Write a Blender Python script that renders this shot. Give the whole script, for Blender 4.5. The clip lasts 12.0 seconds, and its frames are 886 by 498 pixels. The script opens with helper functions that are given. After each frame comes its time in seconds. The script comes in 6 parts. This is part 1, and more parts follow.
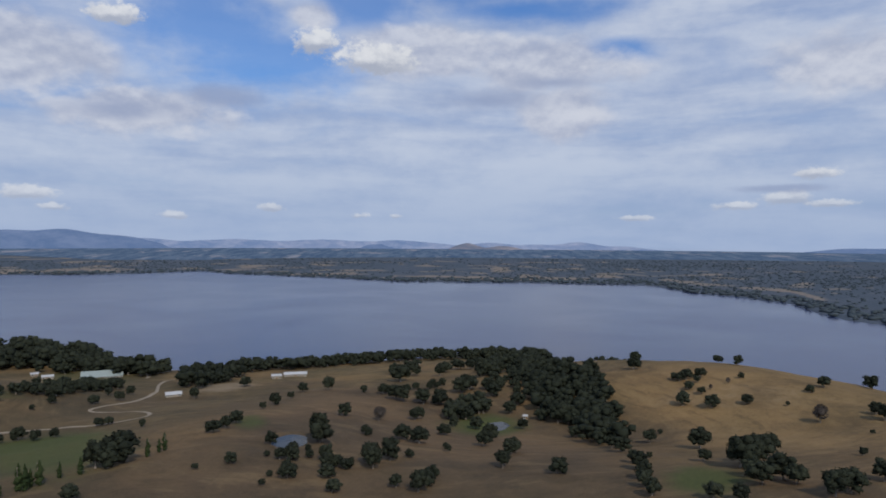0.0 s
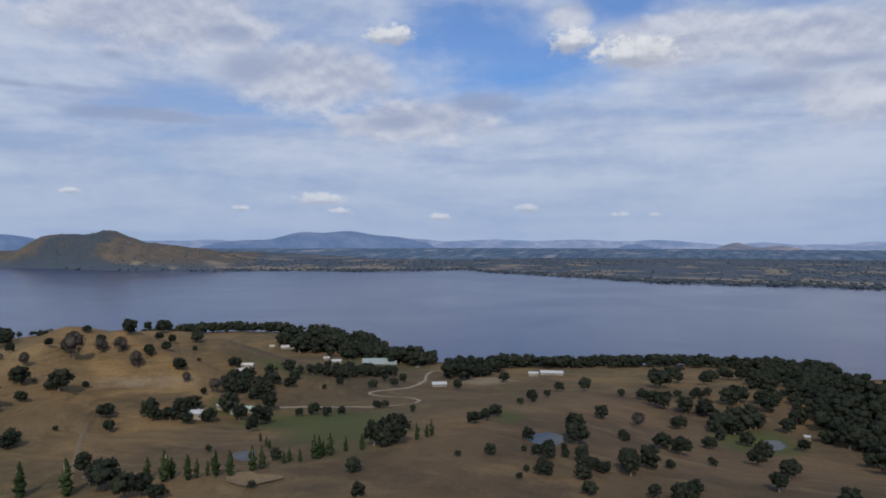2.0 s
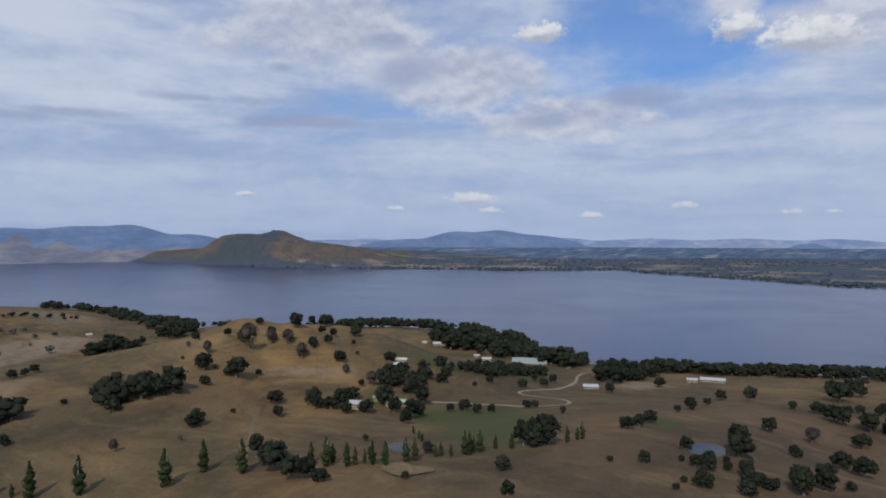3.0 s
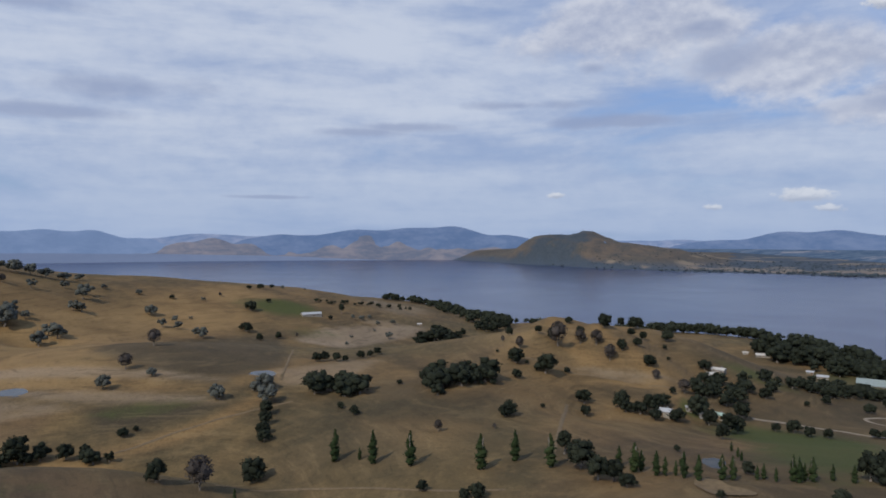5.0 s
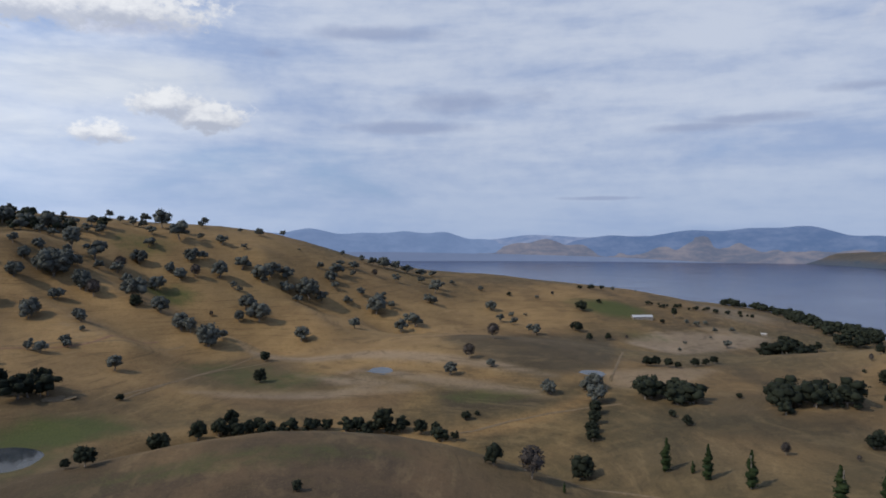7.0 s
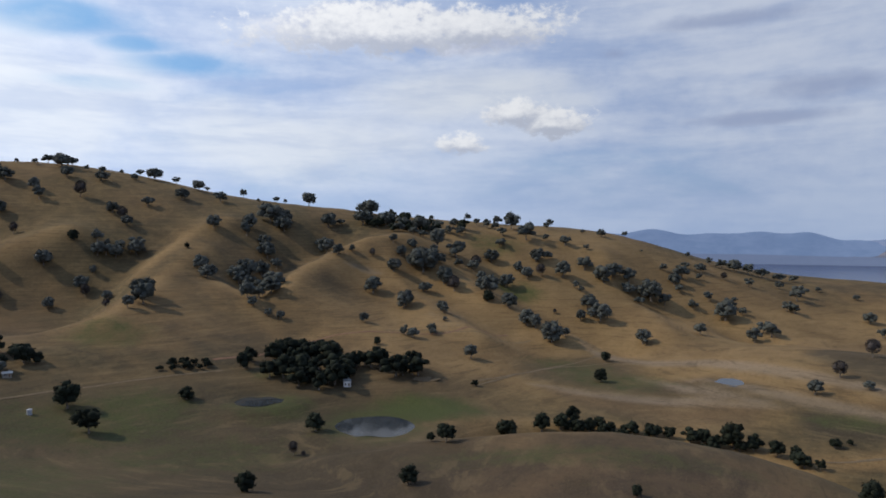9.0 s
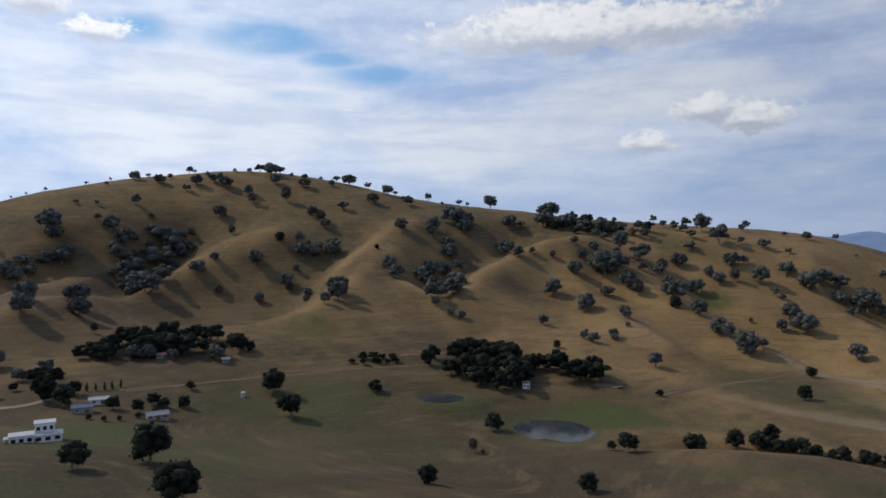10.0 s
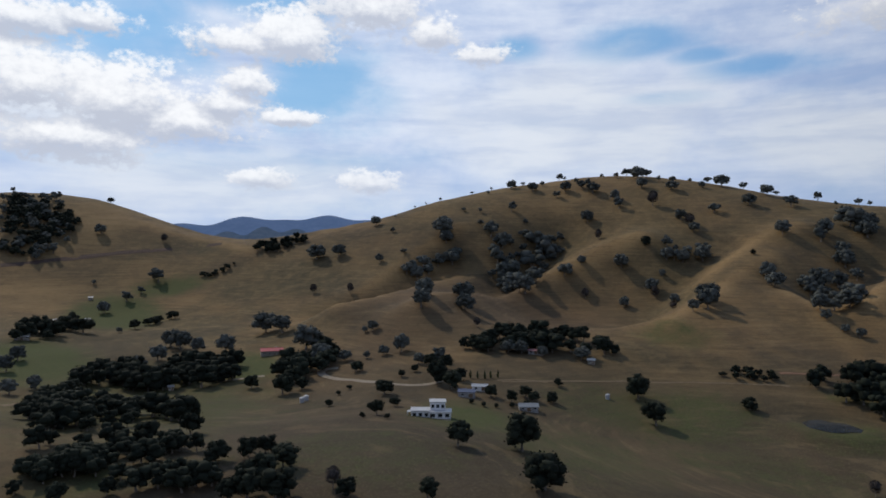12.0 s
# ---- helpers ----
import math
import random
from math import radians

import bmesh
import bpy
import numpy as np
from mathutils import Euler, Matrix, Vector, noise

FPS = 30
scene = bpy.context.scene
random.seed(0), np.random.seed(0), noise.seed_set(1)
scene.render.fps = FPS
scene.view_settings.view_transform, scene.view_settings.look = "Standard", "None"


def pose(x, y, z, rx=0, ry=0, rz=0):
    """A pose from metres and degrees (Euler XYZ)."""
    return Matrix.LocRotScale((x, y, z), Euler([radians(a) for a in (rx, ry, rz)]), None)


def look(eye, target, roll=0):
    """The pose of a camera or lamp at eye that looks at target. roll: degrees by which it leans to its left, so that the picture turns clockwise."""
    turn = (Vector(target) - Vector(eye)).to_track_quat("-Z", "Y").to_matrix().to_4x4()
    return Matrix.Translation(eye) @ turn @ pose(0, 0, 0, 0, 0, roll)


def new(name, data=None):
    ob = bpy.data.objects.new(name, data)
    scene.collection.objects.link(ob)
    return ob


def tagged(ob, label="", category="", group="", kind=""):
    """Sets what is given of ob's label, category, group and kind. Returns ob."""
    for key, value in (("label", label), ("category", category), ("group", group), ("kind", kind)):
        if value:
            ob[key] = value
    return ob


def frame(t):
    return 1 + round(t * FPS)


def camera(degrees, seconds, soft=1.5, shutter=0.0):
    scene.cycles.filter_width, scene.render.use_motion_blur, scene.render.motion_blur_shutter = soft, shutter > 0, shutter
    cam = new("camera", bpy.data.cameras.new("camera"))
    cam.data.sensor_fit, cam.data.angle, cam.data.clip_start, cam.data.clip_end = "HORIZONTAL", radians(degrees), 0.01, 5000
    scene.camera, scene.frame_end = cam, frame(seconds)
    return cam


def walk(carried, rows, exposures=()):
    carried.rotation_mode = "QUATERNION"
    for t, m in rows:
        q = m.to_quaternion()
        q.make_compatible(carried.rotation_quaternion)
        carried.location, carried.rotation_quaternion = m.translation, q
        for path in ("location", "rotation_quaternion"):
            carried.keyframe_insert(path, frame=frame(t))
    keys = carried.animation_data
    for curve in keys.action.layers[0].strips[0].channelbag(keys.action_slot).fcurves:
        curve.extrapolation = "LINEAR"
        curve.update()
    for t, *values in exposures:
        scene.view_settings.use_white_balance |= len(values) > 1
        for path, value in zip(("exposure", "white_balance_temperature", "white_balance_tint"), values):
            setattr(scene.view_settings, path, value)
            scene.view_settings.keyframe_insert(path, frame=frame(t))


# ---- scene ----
cam = camera(65.6, 12.0, soft=1.8)
EYE = (0.0, 0.0, 162.0)
# seconds, heading, pitch and roll in degrees: a hovering camera that turns to its left
TURN = (
    (0, -0.00, -0.90, -0.38), (0.5, 4.54, -0.91, -0.34), (1, 9.35, -0.92, -0.30), (1.5, 14.97, -0.93, -0.20), (2, 21.11, -0.98, -0.08),
    (2.5, 27.34, -1.04, -0.03), (3, 33.57, -1.06, -0.02), (5, 58.92, -1.02, -0.05), (5.5, 65.31, -1.00, -0.07), (6, 72.00, -0.99, -0.13),
    (6.5, 78.95, -0.97, -0.07), (7, 85.95, -0.95, -0.02), (9, 113.86, -0.89, -0.03), (9.5, 121.19, -0.81, -0.14), (10, 128.79, -0.74, -0.24),
    (10.5, 136.49, -0.72, -0.29), (11, 143.73, -0.66, -0.36), (11.5, 151.11, -0.63, -0.41), (12, 158.58, -0.58, -0.47),
)
walk(cam, [(t, pose(*EYE, 90 + p, r, y)) for t, y, p, r in TURN],
     exposures=((0.0, -0.12), (3.0, -0.10), (6.0, -0.08), (9.5, -0.22), (12.0, -0.42)))

# ---- daylight: a hazy, broken cloud sky with the sun high beyond the big hill ----
SUN_AZ, SUN_EL = 200.0, 43.0
world = bpy.data.worlds.new("sky")
scene.world = world
world.use_nodes = True
wt = world.node_tree
wt.nodes.clear()


class Nodes:
    """Short hand for building a node tree."""

    def __init__(self, tree):
        self.tree = tree

    def put(self, socket, value):
        if isinstance(value, bpy.types.NodeSocket):
            self.tree.links.new(value, socket)
        else:
            socket.default_value = value

    def math(self, op, a, b=0.0, c=0.0, clamp=False):
        nd = self.tree.nodes.new("ShaderNodeMath")
        nd.operation, nd.use_clamp = op, clamp
        for k, value in enumerate((a, b, c)):
            self.put(nd.inputs[k], value)
        return nd.outputs[0]

    def step(self, value, lo, hi):
        nd = self.tree.nodes.new("ShaderNodeMapRange")
        nd.interpolation_type = "SMOOTHSTEP"
        for k, value_k in enumerate((value, lo, hi, 0.0, 1.0)):
            self.put(nd.inputs[k], value_k)
        return nd.outputs[0]

    def mix(self, fac, a, b, blend="MIX"):
        nd = self.tree.nodes.new("ShaderNodeMix")
        nd.data_type, nd.blend_type = "RGBA", blend
        self.put(nd.inputs[0], fac)
        for sock, value in ((nd.inputs[6], a), (nd.inputs[7], b)):
            self.put(sock, (*value, 1.0) if isinstance(value, tuple) and len(value) == 3 else value)
        return nd.outputs[2]

    def noise(self, vector, scale, detail=6.0, rough=0.55, distort=0.0, dims="3D"):
        nd = self.tree.nodes.new("ShaderNodeTexNoise")
        nd.noise_dimensions = dims
        if vector is not None:
            self.put(nd.inputs["Vector"], vector)
        for key, value in (("Scale", scale), ("Detail", detail), ("Roughness", rough), ("Distortion", distort)):
            self.put(nd.inputs[key], value)
        return nd.outputs[0]

    def xyz(self, x, y, z=0.0):
        nd = self.tree.nodes.new("ShaderNodeCombineXYZ")
        for k, value in enumerate((x, y, z)):
            self.put(nd.inputs[k], value)
        return nd.outputs[0]

    def split(self, vector):
        nd = self.tree.nodes.new("ShaderNodeSeparateXYZ")
        self.put(nd.inputs[0], vector)
        return nd.outputs


W = Nodes(wt)
heading = wt.nodes.new("ShaderNodeTexCoord").outputs["Generated"]
hx, hy, hz = W.split(heading)
# azimuth counted from the middle of the view (80 degrees to the left of the start), and elevation, in degrees
mid = radians(80.0)
fwd = W.math("ADD", W.math("MULTIPLY", hx, -math.sin(mid)), W.math("MULTIPLY", hy, math.cos(mid)))
side = W.math("ADD", W.math("MULTIPLY", hx, -math.cos(mid)), W.math("MULTIPLY", hy, -math.sin(mid)))
sky_az = W.math("MULTIPLY", W.math("ARCTAN2", side, fwd), 180.0 / math.pi)
sky_el = W.math("MULTIPLY", W.math("ARCSINE", hz), 180.0 / math.pi)
up = W.math("MAXIMUM", hz, 0.0)
flat = W.math("ADD", up, 0.10)
deck = W.xyz(W.math("DIVIDE", hx, flat), W.math("DIVIDE", hy, flat), 0.0)

nishita = wt.nodes.new("ShaderNodeTexSky")
nishita.sky_type, nishita.sun_disc = "NISHITA", False
nishita.sun_elevation, nishita.sun_rotation = radians(SUN_EL), radians(-SUN_AZ)
nishita.altitude, nishita.air_density, nishita.dust_density = 250.0, 1.2, 1.5
near_sun = W.step(W.math("ABSOLUTE", W.math("SUBTRACT", sky_az, SUN_AZ - 80.0)), 115.0, 35.0)
blue = W.mix(1.0, nishita.outputs[0], (0.050, 0.078, 0.126), "MULTIPLY")
# thin haze pales the blue on the sun's side
blue = W.mix(W.math("MULTIPLY", near_sun, 0.75), blue, (0.160, 0.345, 0.520))


def ellipse(az, el, wide, high, wob, base=1.0):
    """1 at the middle of an ellipse on the sky, 0 at its rim; wob makes its rim uneven, base flattens its lower side."""
    a = W.math("DIVIDE", W.math("SUBTRACT", sky_az, az - 80.0), wide)
    b = W.math("DIVIDE", W.math("SUBTRACT", sky_el, el), high)
    if base != 1.0:
        b = W.math("MAXIMUM", b, W.math("MULTIPLY", b, -base))
    r = W.math("SQRT", W.math("ADD", W.math("MULTIPLY", a, a), W.math("MULTIPLY", b, b)))
    return W.math("ADD", W.math("SUBTRACT", 1.0, r), wob)


def union(values):
    out = values[0]
    for v in values[1:]:
        out = W.math("MAXIMUM", out, v)
    return out


billow = W.noise(W.xyz(W.math("MULTIPLY", sky_az, 0.15), W.math("MULTIPLY", sky_el, 0.24), 3.0), 1.0, 8.0, 0.56)
wob = W.math("MULTIPLY", W.math("SUBTRACT", billow, 0.5), 2.4)
veil = W.noise(deck, 0.30, 6.0, 0.52, 0.5)
fine = W.noise(W.xyz(W.math("MULTIPLY", sky_az, 0.045), W.math("MULTIPLY", sky_el, 0.16), 7.0), 1.0, 7.0, 0.55, 0.6)
curd = W.noise(W.xyz(W.math("MULTIPLY", sky_az, 0.55), W.math("MULTIPLY", sky_el, 0.85), 5.0), 1.0, 6.0, 0.6)
thread = W.noise(W.xyz(W.math("MULTIPLY", sky_az, 0.10), W.math("MULTIPLY", sky_el, 0.55), 1.0), 1.0, 5.0, 0.55, 0.3)

# openings in the cloud sheet: azimuth, elevation, half width, half height
GAPS = ((19, 16.0, 9, 5.5), (12, 14.0, 6, 3.6), (7, 18.5, 8, 2.5), (-2, 20.0, 14, 2.6), (-7, 18.2, 10, 1.6), (-14, 15.0, 4, 1.0), (184, 15.5, 10, 4.0), (168.5, 12.5, 6.5, 4.5),
        (174, 20, 10, 3.5), (142.8, 15.6, 6.5, 1.7), (134.3, 13.3, 5.5, 1.1), (141.4, 11.4, 4, 0.6), (138, 14.4, 4, 0.9), (152.5, 15.6, 2.6, 1.2))
gap = union([ellipse(*g, W.math("MULTIPLY", wob, 0.8)) for g in GAPS])
mass = W.math("ADD", W.math("MULTIPLY", veil, 0.55), W.math("MULTIPLY", fine, 0.45))
cover = W.math("SUBTRACT", W.step(mass, 0.22, 0.50), W.math("MULTIPLY", W.step(gap, -0.25, 0.8), 0.88), clamp=True)
cover = W.math("MULTIPLY", cover, W.math("SUBTRACT", 0.95, W.math("MULTIPLY", W.step(sky_el, 24.0, 48.0), 0.6)))
tone = W.math("ADD", W.math("ADD", W.math("MULTIPLY", fine, 0.45), W.math("MULTIPLY", veil, 0.25)), W.math("ADD", W.math("MULTIPLY", thread, 0.30), W.math("MULTIPLY", W.math("SUBTRACT", curd, 0.5), 0.13)))
sheet = W.mix(W.step(tone, 0.36, 0.62), (0.330, 0.422, 0.635), (0.590, 0.652, 0.780))
sky = W.mix(cover, blue, sheet)
# the pale blue haze along the horizon
sky = W.mix(W.math("MULTIPLY", W.step(sky_el, 10.0, -1.0), 0.7), sky, (0.335, 0.445, 0.670))

# heaped clouds: bright heads over grey undersides
SOFT_HEAPS = ((1, 15.2, 9, 2.6), (10.8, 17.6, 2.4, 1.6), (-8, 14.0, 8, 2.6), (-10, 10.5, 5, 2.6), (-31, 13, 7, 3), (31, 12.5, 7, 3.4), (24, 9.5, 8, 2.2), (43, 16, 10, 4.0),
              (120, 17.0, 12, 2.0), (111, 15.8, 6, 1.6))
PUFFS_EAST = ((10.5, 15.6, 2.2, 1.2), (6, 14.4, 4.0, 1.4), (-28.3, 5.0, 2.0, 0.7), (14.0, 2.4, 1.1, 0.45), (21.3, 1.7, 1.2, 0.4), (7.0, 1.8, 1.2, 0.4),
              (4, 1.8, 0.9, 0.35), (-15.4, 1.7, 1.4, 0.3), (-23, 2.6, 1.8, 0.4), (-26.4, 3.2, 1.8, 0.55), (-29.5, 2.7, 1.8, 0.35), (31.1, 3.1, 2.2, 0.7), (29.5, 2.1, 1.4, 0.45),
              (25.4, 16.3, 2.2, 1.0), (49.5, 3.4, 0.7, 0.3), (37.5, 2.3, 0.8, 0.3))
PUFFS_WEST = ((108.0, 10.2, 3.2, 1.6), (104.8, 9.3, 3.2, 1.2), (112.1, 7.7, 2.6, 1.1), (119, 16.6, 12, 2.5), (111, 16.8, 7, 2.2), (190, 11.2, 7.5, 3.6), (184, 10.6, 6.5, 3.4),
              (179, 9.2, 6, 2.6), (188, 7.6, 8, 2.6), (174.6, 12.4, 2.4, 1.7), (176.5, 10.6, 4.0, 1.8), (171.5, 16, 5.5, 2.4), (175, 15.4, 5.0, 1.8), (164.5, 18.8, 5.0, 2.8), (159.4, 16.8, 2.8, 1.8), (155.6, 15.1, 3.0, 1.2),
              (171.0, 9.8, 3.5, 0.8), (190, 15.4, 4.5, 1.7), (186, 15.8, 3.5, 1.3), (173.5, 5.0, 3.2, 1.3), (164.5, 4.8, 3, 1.4))
above = W.noise(W.xyz(W.math("MULTIPLY", sky_az, 0.15), W.math("ADD", W.math("MULTIPLY", sky_el, 0.24), 0.17), 3.0), 1.0, 5.0, 0.56)
over = W.noise(W.xyz(W.math("MULTIPLY", sky_az, 0.55), W.math("ADD", W.math("MULTIPLY", sky_el, 0.85), 0.30), 5.0), 1.0, 4.0, 0.6)
lit = W.step(W.math("ADD", W.math("SUBTRACT", billow, above), W.math("MULTIPLY", W.math("SUBTRACT", curd, over), 0.12)), -0.17, 0.17)
# a smooth white sheet over the big hill
WHITE = ((148, 9.5, 17, 7.0), (128, 7.5, 16, 4.5), (112, 12, 12, 3.0), (175, 4.5, 22, 4.5), (190, 9.5, 12, 5.0))
white = union([ellipse(*p, W.math("MULTIPLY", wob, 0.5)) for p in WHITE])
sky = W.mix(W.math("MULTIPLY", W.step(white, 0.0, 0.7), 0.7), sky, W.mix(W.step(thread, 0.35, 0.6), (0.505, 0.565, 0.680), (0.625, 0.670, 0.740)))
soft = union([ellipse(*p, W.math("MULTIPLY", wob, 0.8)) for p in SOFT_HEAPS])
sky = W.mix(W.math("MULTIPLY", W.step(soft, 0.0, 0.45), 0.85), sky, W.mix(lit, (0.385, 0.435, 0.585), (0.665, 0.695, 0.785)))
knob = W.noise(W.xyz(W.math("MULTIPLY", sky_az, 1.5), W.math("MULTIPLY", sky_el, 2.0), 9.0), 1.0, 5.0, 0.62)
curl = W.math("ADD", W.math("MULTIPLY", wob, 0.75), W.math("ADD", W.math("MULTIPLY", W.math("SUBTRACT", curd, 0.5), 1.5), W.math("MULTIPLY", W.math("SUBTRACT", knob, 0.5), 1.1)))
heap = union([ellipse(*p, curl, 1.15) for p in PUFFS_EAST + PUFFS_WEST])
# the heads catch the light, the flat undersides lie in their own shade
under = union([ellipse(az, el - 0.42 * high, wide * 0.92, high, curl, 1.15) for az, el, wide, high in PUFFS_EAST + PUFFS_WEST])
lit = W.step(W.math("ADD", W.math("MULTIPLY", W.math("SUBTRACT", heap, under), 0.55), W.math("SUBTRACT", W.math("ADD", W.math("MULTIPLY", curd, 0.5), W.math("MULTIPLY", knob, 0.35)), 0.42)), -0.16, 0.32)
puff_k = W.math("MULTIPLY", W.step(heap, -0.05, 0.5), W.math("ADD", 0.55, W.math("MULTIPLY", W.step(sky_el, 1.5, 8.0), 0.38)))
sky = W.mix(puff_k, sky, W.mix(lit, (0.42, 0.46, 0.56), (0.78, 0.80, 0.84)))
# thin dark scraps below the sheet
SCRAPS = ((36.7, 13.4, 4.0, 1.5), (82.8, 11.2, 6, 1.2), (89, 9.0, 6, 0.6), (44.5, 9.2, 8, 0.6), (53, 10.7, 6, 0.5), (46.7, 13.4, 1.6, 0.6), (38.2, 15.9, 2.2, 0.6), (91, 16.3, 7, 0.8),
          (62, 9.0, 6, 0.5), (66.4, 8.6, 5, 0.5), (73, 3.2, 4, 0.2), (99.9, 14.5, 1.8, 0.7), (18, 11, 4, 1.0), (25, 9.4, 5, 0.9), (-4, 11.3, 6, 1.3), (-9, 12.6, 5, 0.8), (-26, 3.9, 5, 0.4))
scrap = union([ellipse(*s, wob) for s in SCRAPS])
sky = W.mix(W.math("MULTIPLY", W.step(scrap, -0.1, 0.8), 0.7), sky, (0.30, 0.365, 0.545))
# the sky brightens towards the sun's side
sky = W.mix(1.0, sky, W.mix(near_sun, (1.0, 1.0, 1.0), (1.68, 1.66, 1.62)), "MULTIPLY")

ground_glow = W.mix(W.step(sky_el, -3.0, -0.5), (0.10, 0.09, 0.07), sky)
bg = wt.nodes.new("ShaderNodeBackground")
W.put(bg.inputs[0], ground_glow)
bg.inputs[1].default_value = 1.0
wt.links.new(bg.outputs[0], wt.nodes.new("ShaderNodeOutputWorld").inputs[0])

sun = new("sun", bpy.data.lights.new("sun", "SUN"))
sun.data.energy, sun.data.angle, sun.data.color = 2.7, radians(0.6), (1.0, 0.87, 0.70)
_a, _e = radians(SUN_AZ), radians(SUN_EL)
sun.matrix_world = look((-math.sin(_a) * 500 * math.cos(_e), math.cos(_a) * 500 * math.cos(_e), 500 * math.sin(_e)), (0, 0, 0))

# ---- materials ----
def material(name, rough_=0.9, specular=0.3):
    m = bpy.data.materials.new(name)
    m.use_nodes = True
    n = Nodes(m.node_tree)
    p = m.node_tree.nodes["Principled BSDF"]
    p.inputs["Roughness"].default_value = rough_
    p.inputs["Specular IOR Level"].default_value = specular
    return m, n, p


def place_coords(n):
    """World-size coordinates in metres."""
    return n.tree.nodes.new("ShaderNodeNewGeometry").outputs["Position"]


def bumped(n, p, h, strength, distance):
    b = n.tree.nodes.new("ShaderNodeBump")
    b.inputs["Strength"].default_value, b.inputs["Distance"].default_value = strength, distance
    n.put(b.inputs["Height"], h)
    n.tree.links.new(b.outputs[0], p.inputs["Normal"])


def speckled(name, low, high, size, rough_=0.85, bump=0.0, metal=0.0, specular=0.3):
    """A plain surface with grain at two scales between two colours; size in metres."""
    m, n, p = material(name, rough_, specular)
    pos = place_coords(n)
    a = n.noise(pos, 1.0 / size, 4.0)
    b = n.noise(pos, 9.0 / size, 3.0)
    k = n.step(n.math("ADD", n.math("MULTIPLY", a, 0.65), n.math("MULTIPLY", b, 0.35)), 0.3, 0.7)
    n.put(p.inputs["Base Color"], n.mix(k, low, high))
    p.inputs["Metallic"].default_value = metal
    if bump:
        bumped(n, p, b, bump, size * 0.1)
    return m


def foliage(name, low, high, size=1.6):
    """Leaves: each tree its own shade, each leaf a little different."""
    m, n, p = material(name, 0.85, 0.06)
    own = n.tree.nodes.new("ShaderNodeObjectInfo").outputs["Random"]
    leaf = n.tree.nodes.new("ShaderNodeNewGeometry").outputs["Random Per Island"]
    k = n.math("ADD", n.math("MULTIPLY", own, 0.5), n.math("MULTIPLY", leaf, 0.5))
    n.put(p.inputs["Base Color"], n.mix(k, low, high))
    return m


def ground_material():
    m, n, p = material("dry_grass", 0.95, 0.15)
    pos = place_coords(n)
    cov = n.tree.nodes.new("ShaderNodeAttribute")
    cov.attribute_name = "cover"
    green, pale, wood = n.split(cov.outputs["Vector"])
    big = n.noise(pos, 1 / 75.0, 6.0, 0.6, 0.3)
    mid_ = n.noise(pos, 1 / 11.0, 6.0, 0.7)
    fine_ = n.noise(pos, 1 / 0.9, 4.0, 0.75)
    tuft = n.noise(pos, 1 / 2.6, 4.0, 0.7)
    dull = n.noise(pos, 1 / 190.0, 6.0, 0.6, 0.5)
    gx, gy, gz = n.split(pos)
    # sheep walks: thin lines along the slope
    walks = n.noise(n.xyz(n.math("MULTIPLY", gx, 0.03), n.math("MULTIPLY", gy, 0.03), n.math("MULTIPLY", gz, 0.75)), 1.0, 4.0, 0.65, 0.2)
    c = n.mix(n.step(big, 0.34, 0.66), (0.074, 0.054, 0.031), (0.172, 0.110, 0.050))
    c = n.mix(n.math("MULTIPLY", n.step(dull, 0.42, 0.62), 0.6), c, n.mix(n.step(mid_, 0.3, 0.7), (0.058, 0.050, 0.026), (0.098, 0.080, 0.038)))
    c = n.mix(n.math("MULTIPLY", n.step(mid_, 0.48, 0.68), 0.45), c, (0.235, 0.157, 0.076))
    grown = n.tree.nodes.new("ShaderNodeAttribute")
    grown.attribute_name = "growth_and_shade"
    gold, ruddy, olive = n.split(grown.outputs["Vector"])
    ragged = n.math("MULTIPLY", n.math("SUBTRACT", mid_, 0.5), 0.5)
    grain = n.step(fine_, 0.3, 0.7)
    # besides grass colour, ruddy and olive darken as cloud shade, gold brightens sunlit slopes
    for what, low, high in ((gold, (0.170, 0.102, 0.043), (0.320, 0.208, 0.094)), (ruddy, (0.048, 0.033, 0.025), (0.086, 0.058, 0.041)),
                            (olive, (0.038, 0.031, 0.020), (0.068, 0.056, 0.037)), (grown.outputs["Alpha"], (0.185, 0.140, 0.096), (0.285, 0.220, 0.155))):
        tuned = n.mix(n.math("ADD", n.math("MULTIPLY", grain, 0.4), n.math("MULTIPLY", n.step(big, 0.35, 0.65), 0.6)), low, high)
        c = n.mix(n.math("MULTIPLY", n.math("ADD", what, n.math("MULTIPLY", ragged, n.step(what, 0.0, 0.3))), 0.9, clamp=True), c, tuned)
    # sheep walks, tufts and bleached stalks break up every kind of grass
    c = n.mix(n.math("MULTIPLY", n.step(walks, 0.53, 0.66), 0.34), c, n.mix(0.5, c, (0.300, 0.215, 0.110)))
    c = n.mix(n.math("MULTIPLY", n.step(walks, 0.47, 0.34), 0.60), c, n.mix(0.6, c, (0.040, 0.030, 0.017)))
    c = n.mix(n.math("MULTIPLY", n.step(mid_, 0.52, 0.66), 0.35), c, n.mix(0.6, c, (0.050, 0.042, 0.020)))
    c = n.mix(n.math("MULTIPLY", n.step(tuft, 0.50, 0.66), 0.45), c, n.mix(0.6, c, (0.036, 0.030, 0.016)))
    c = n.mix(n.math("MULTIPLY", n.step(fine_, 0.54, 0.72), 0.40), c, n.mix(0.6, c, (0.300, 0.225, 0.120)))
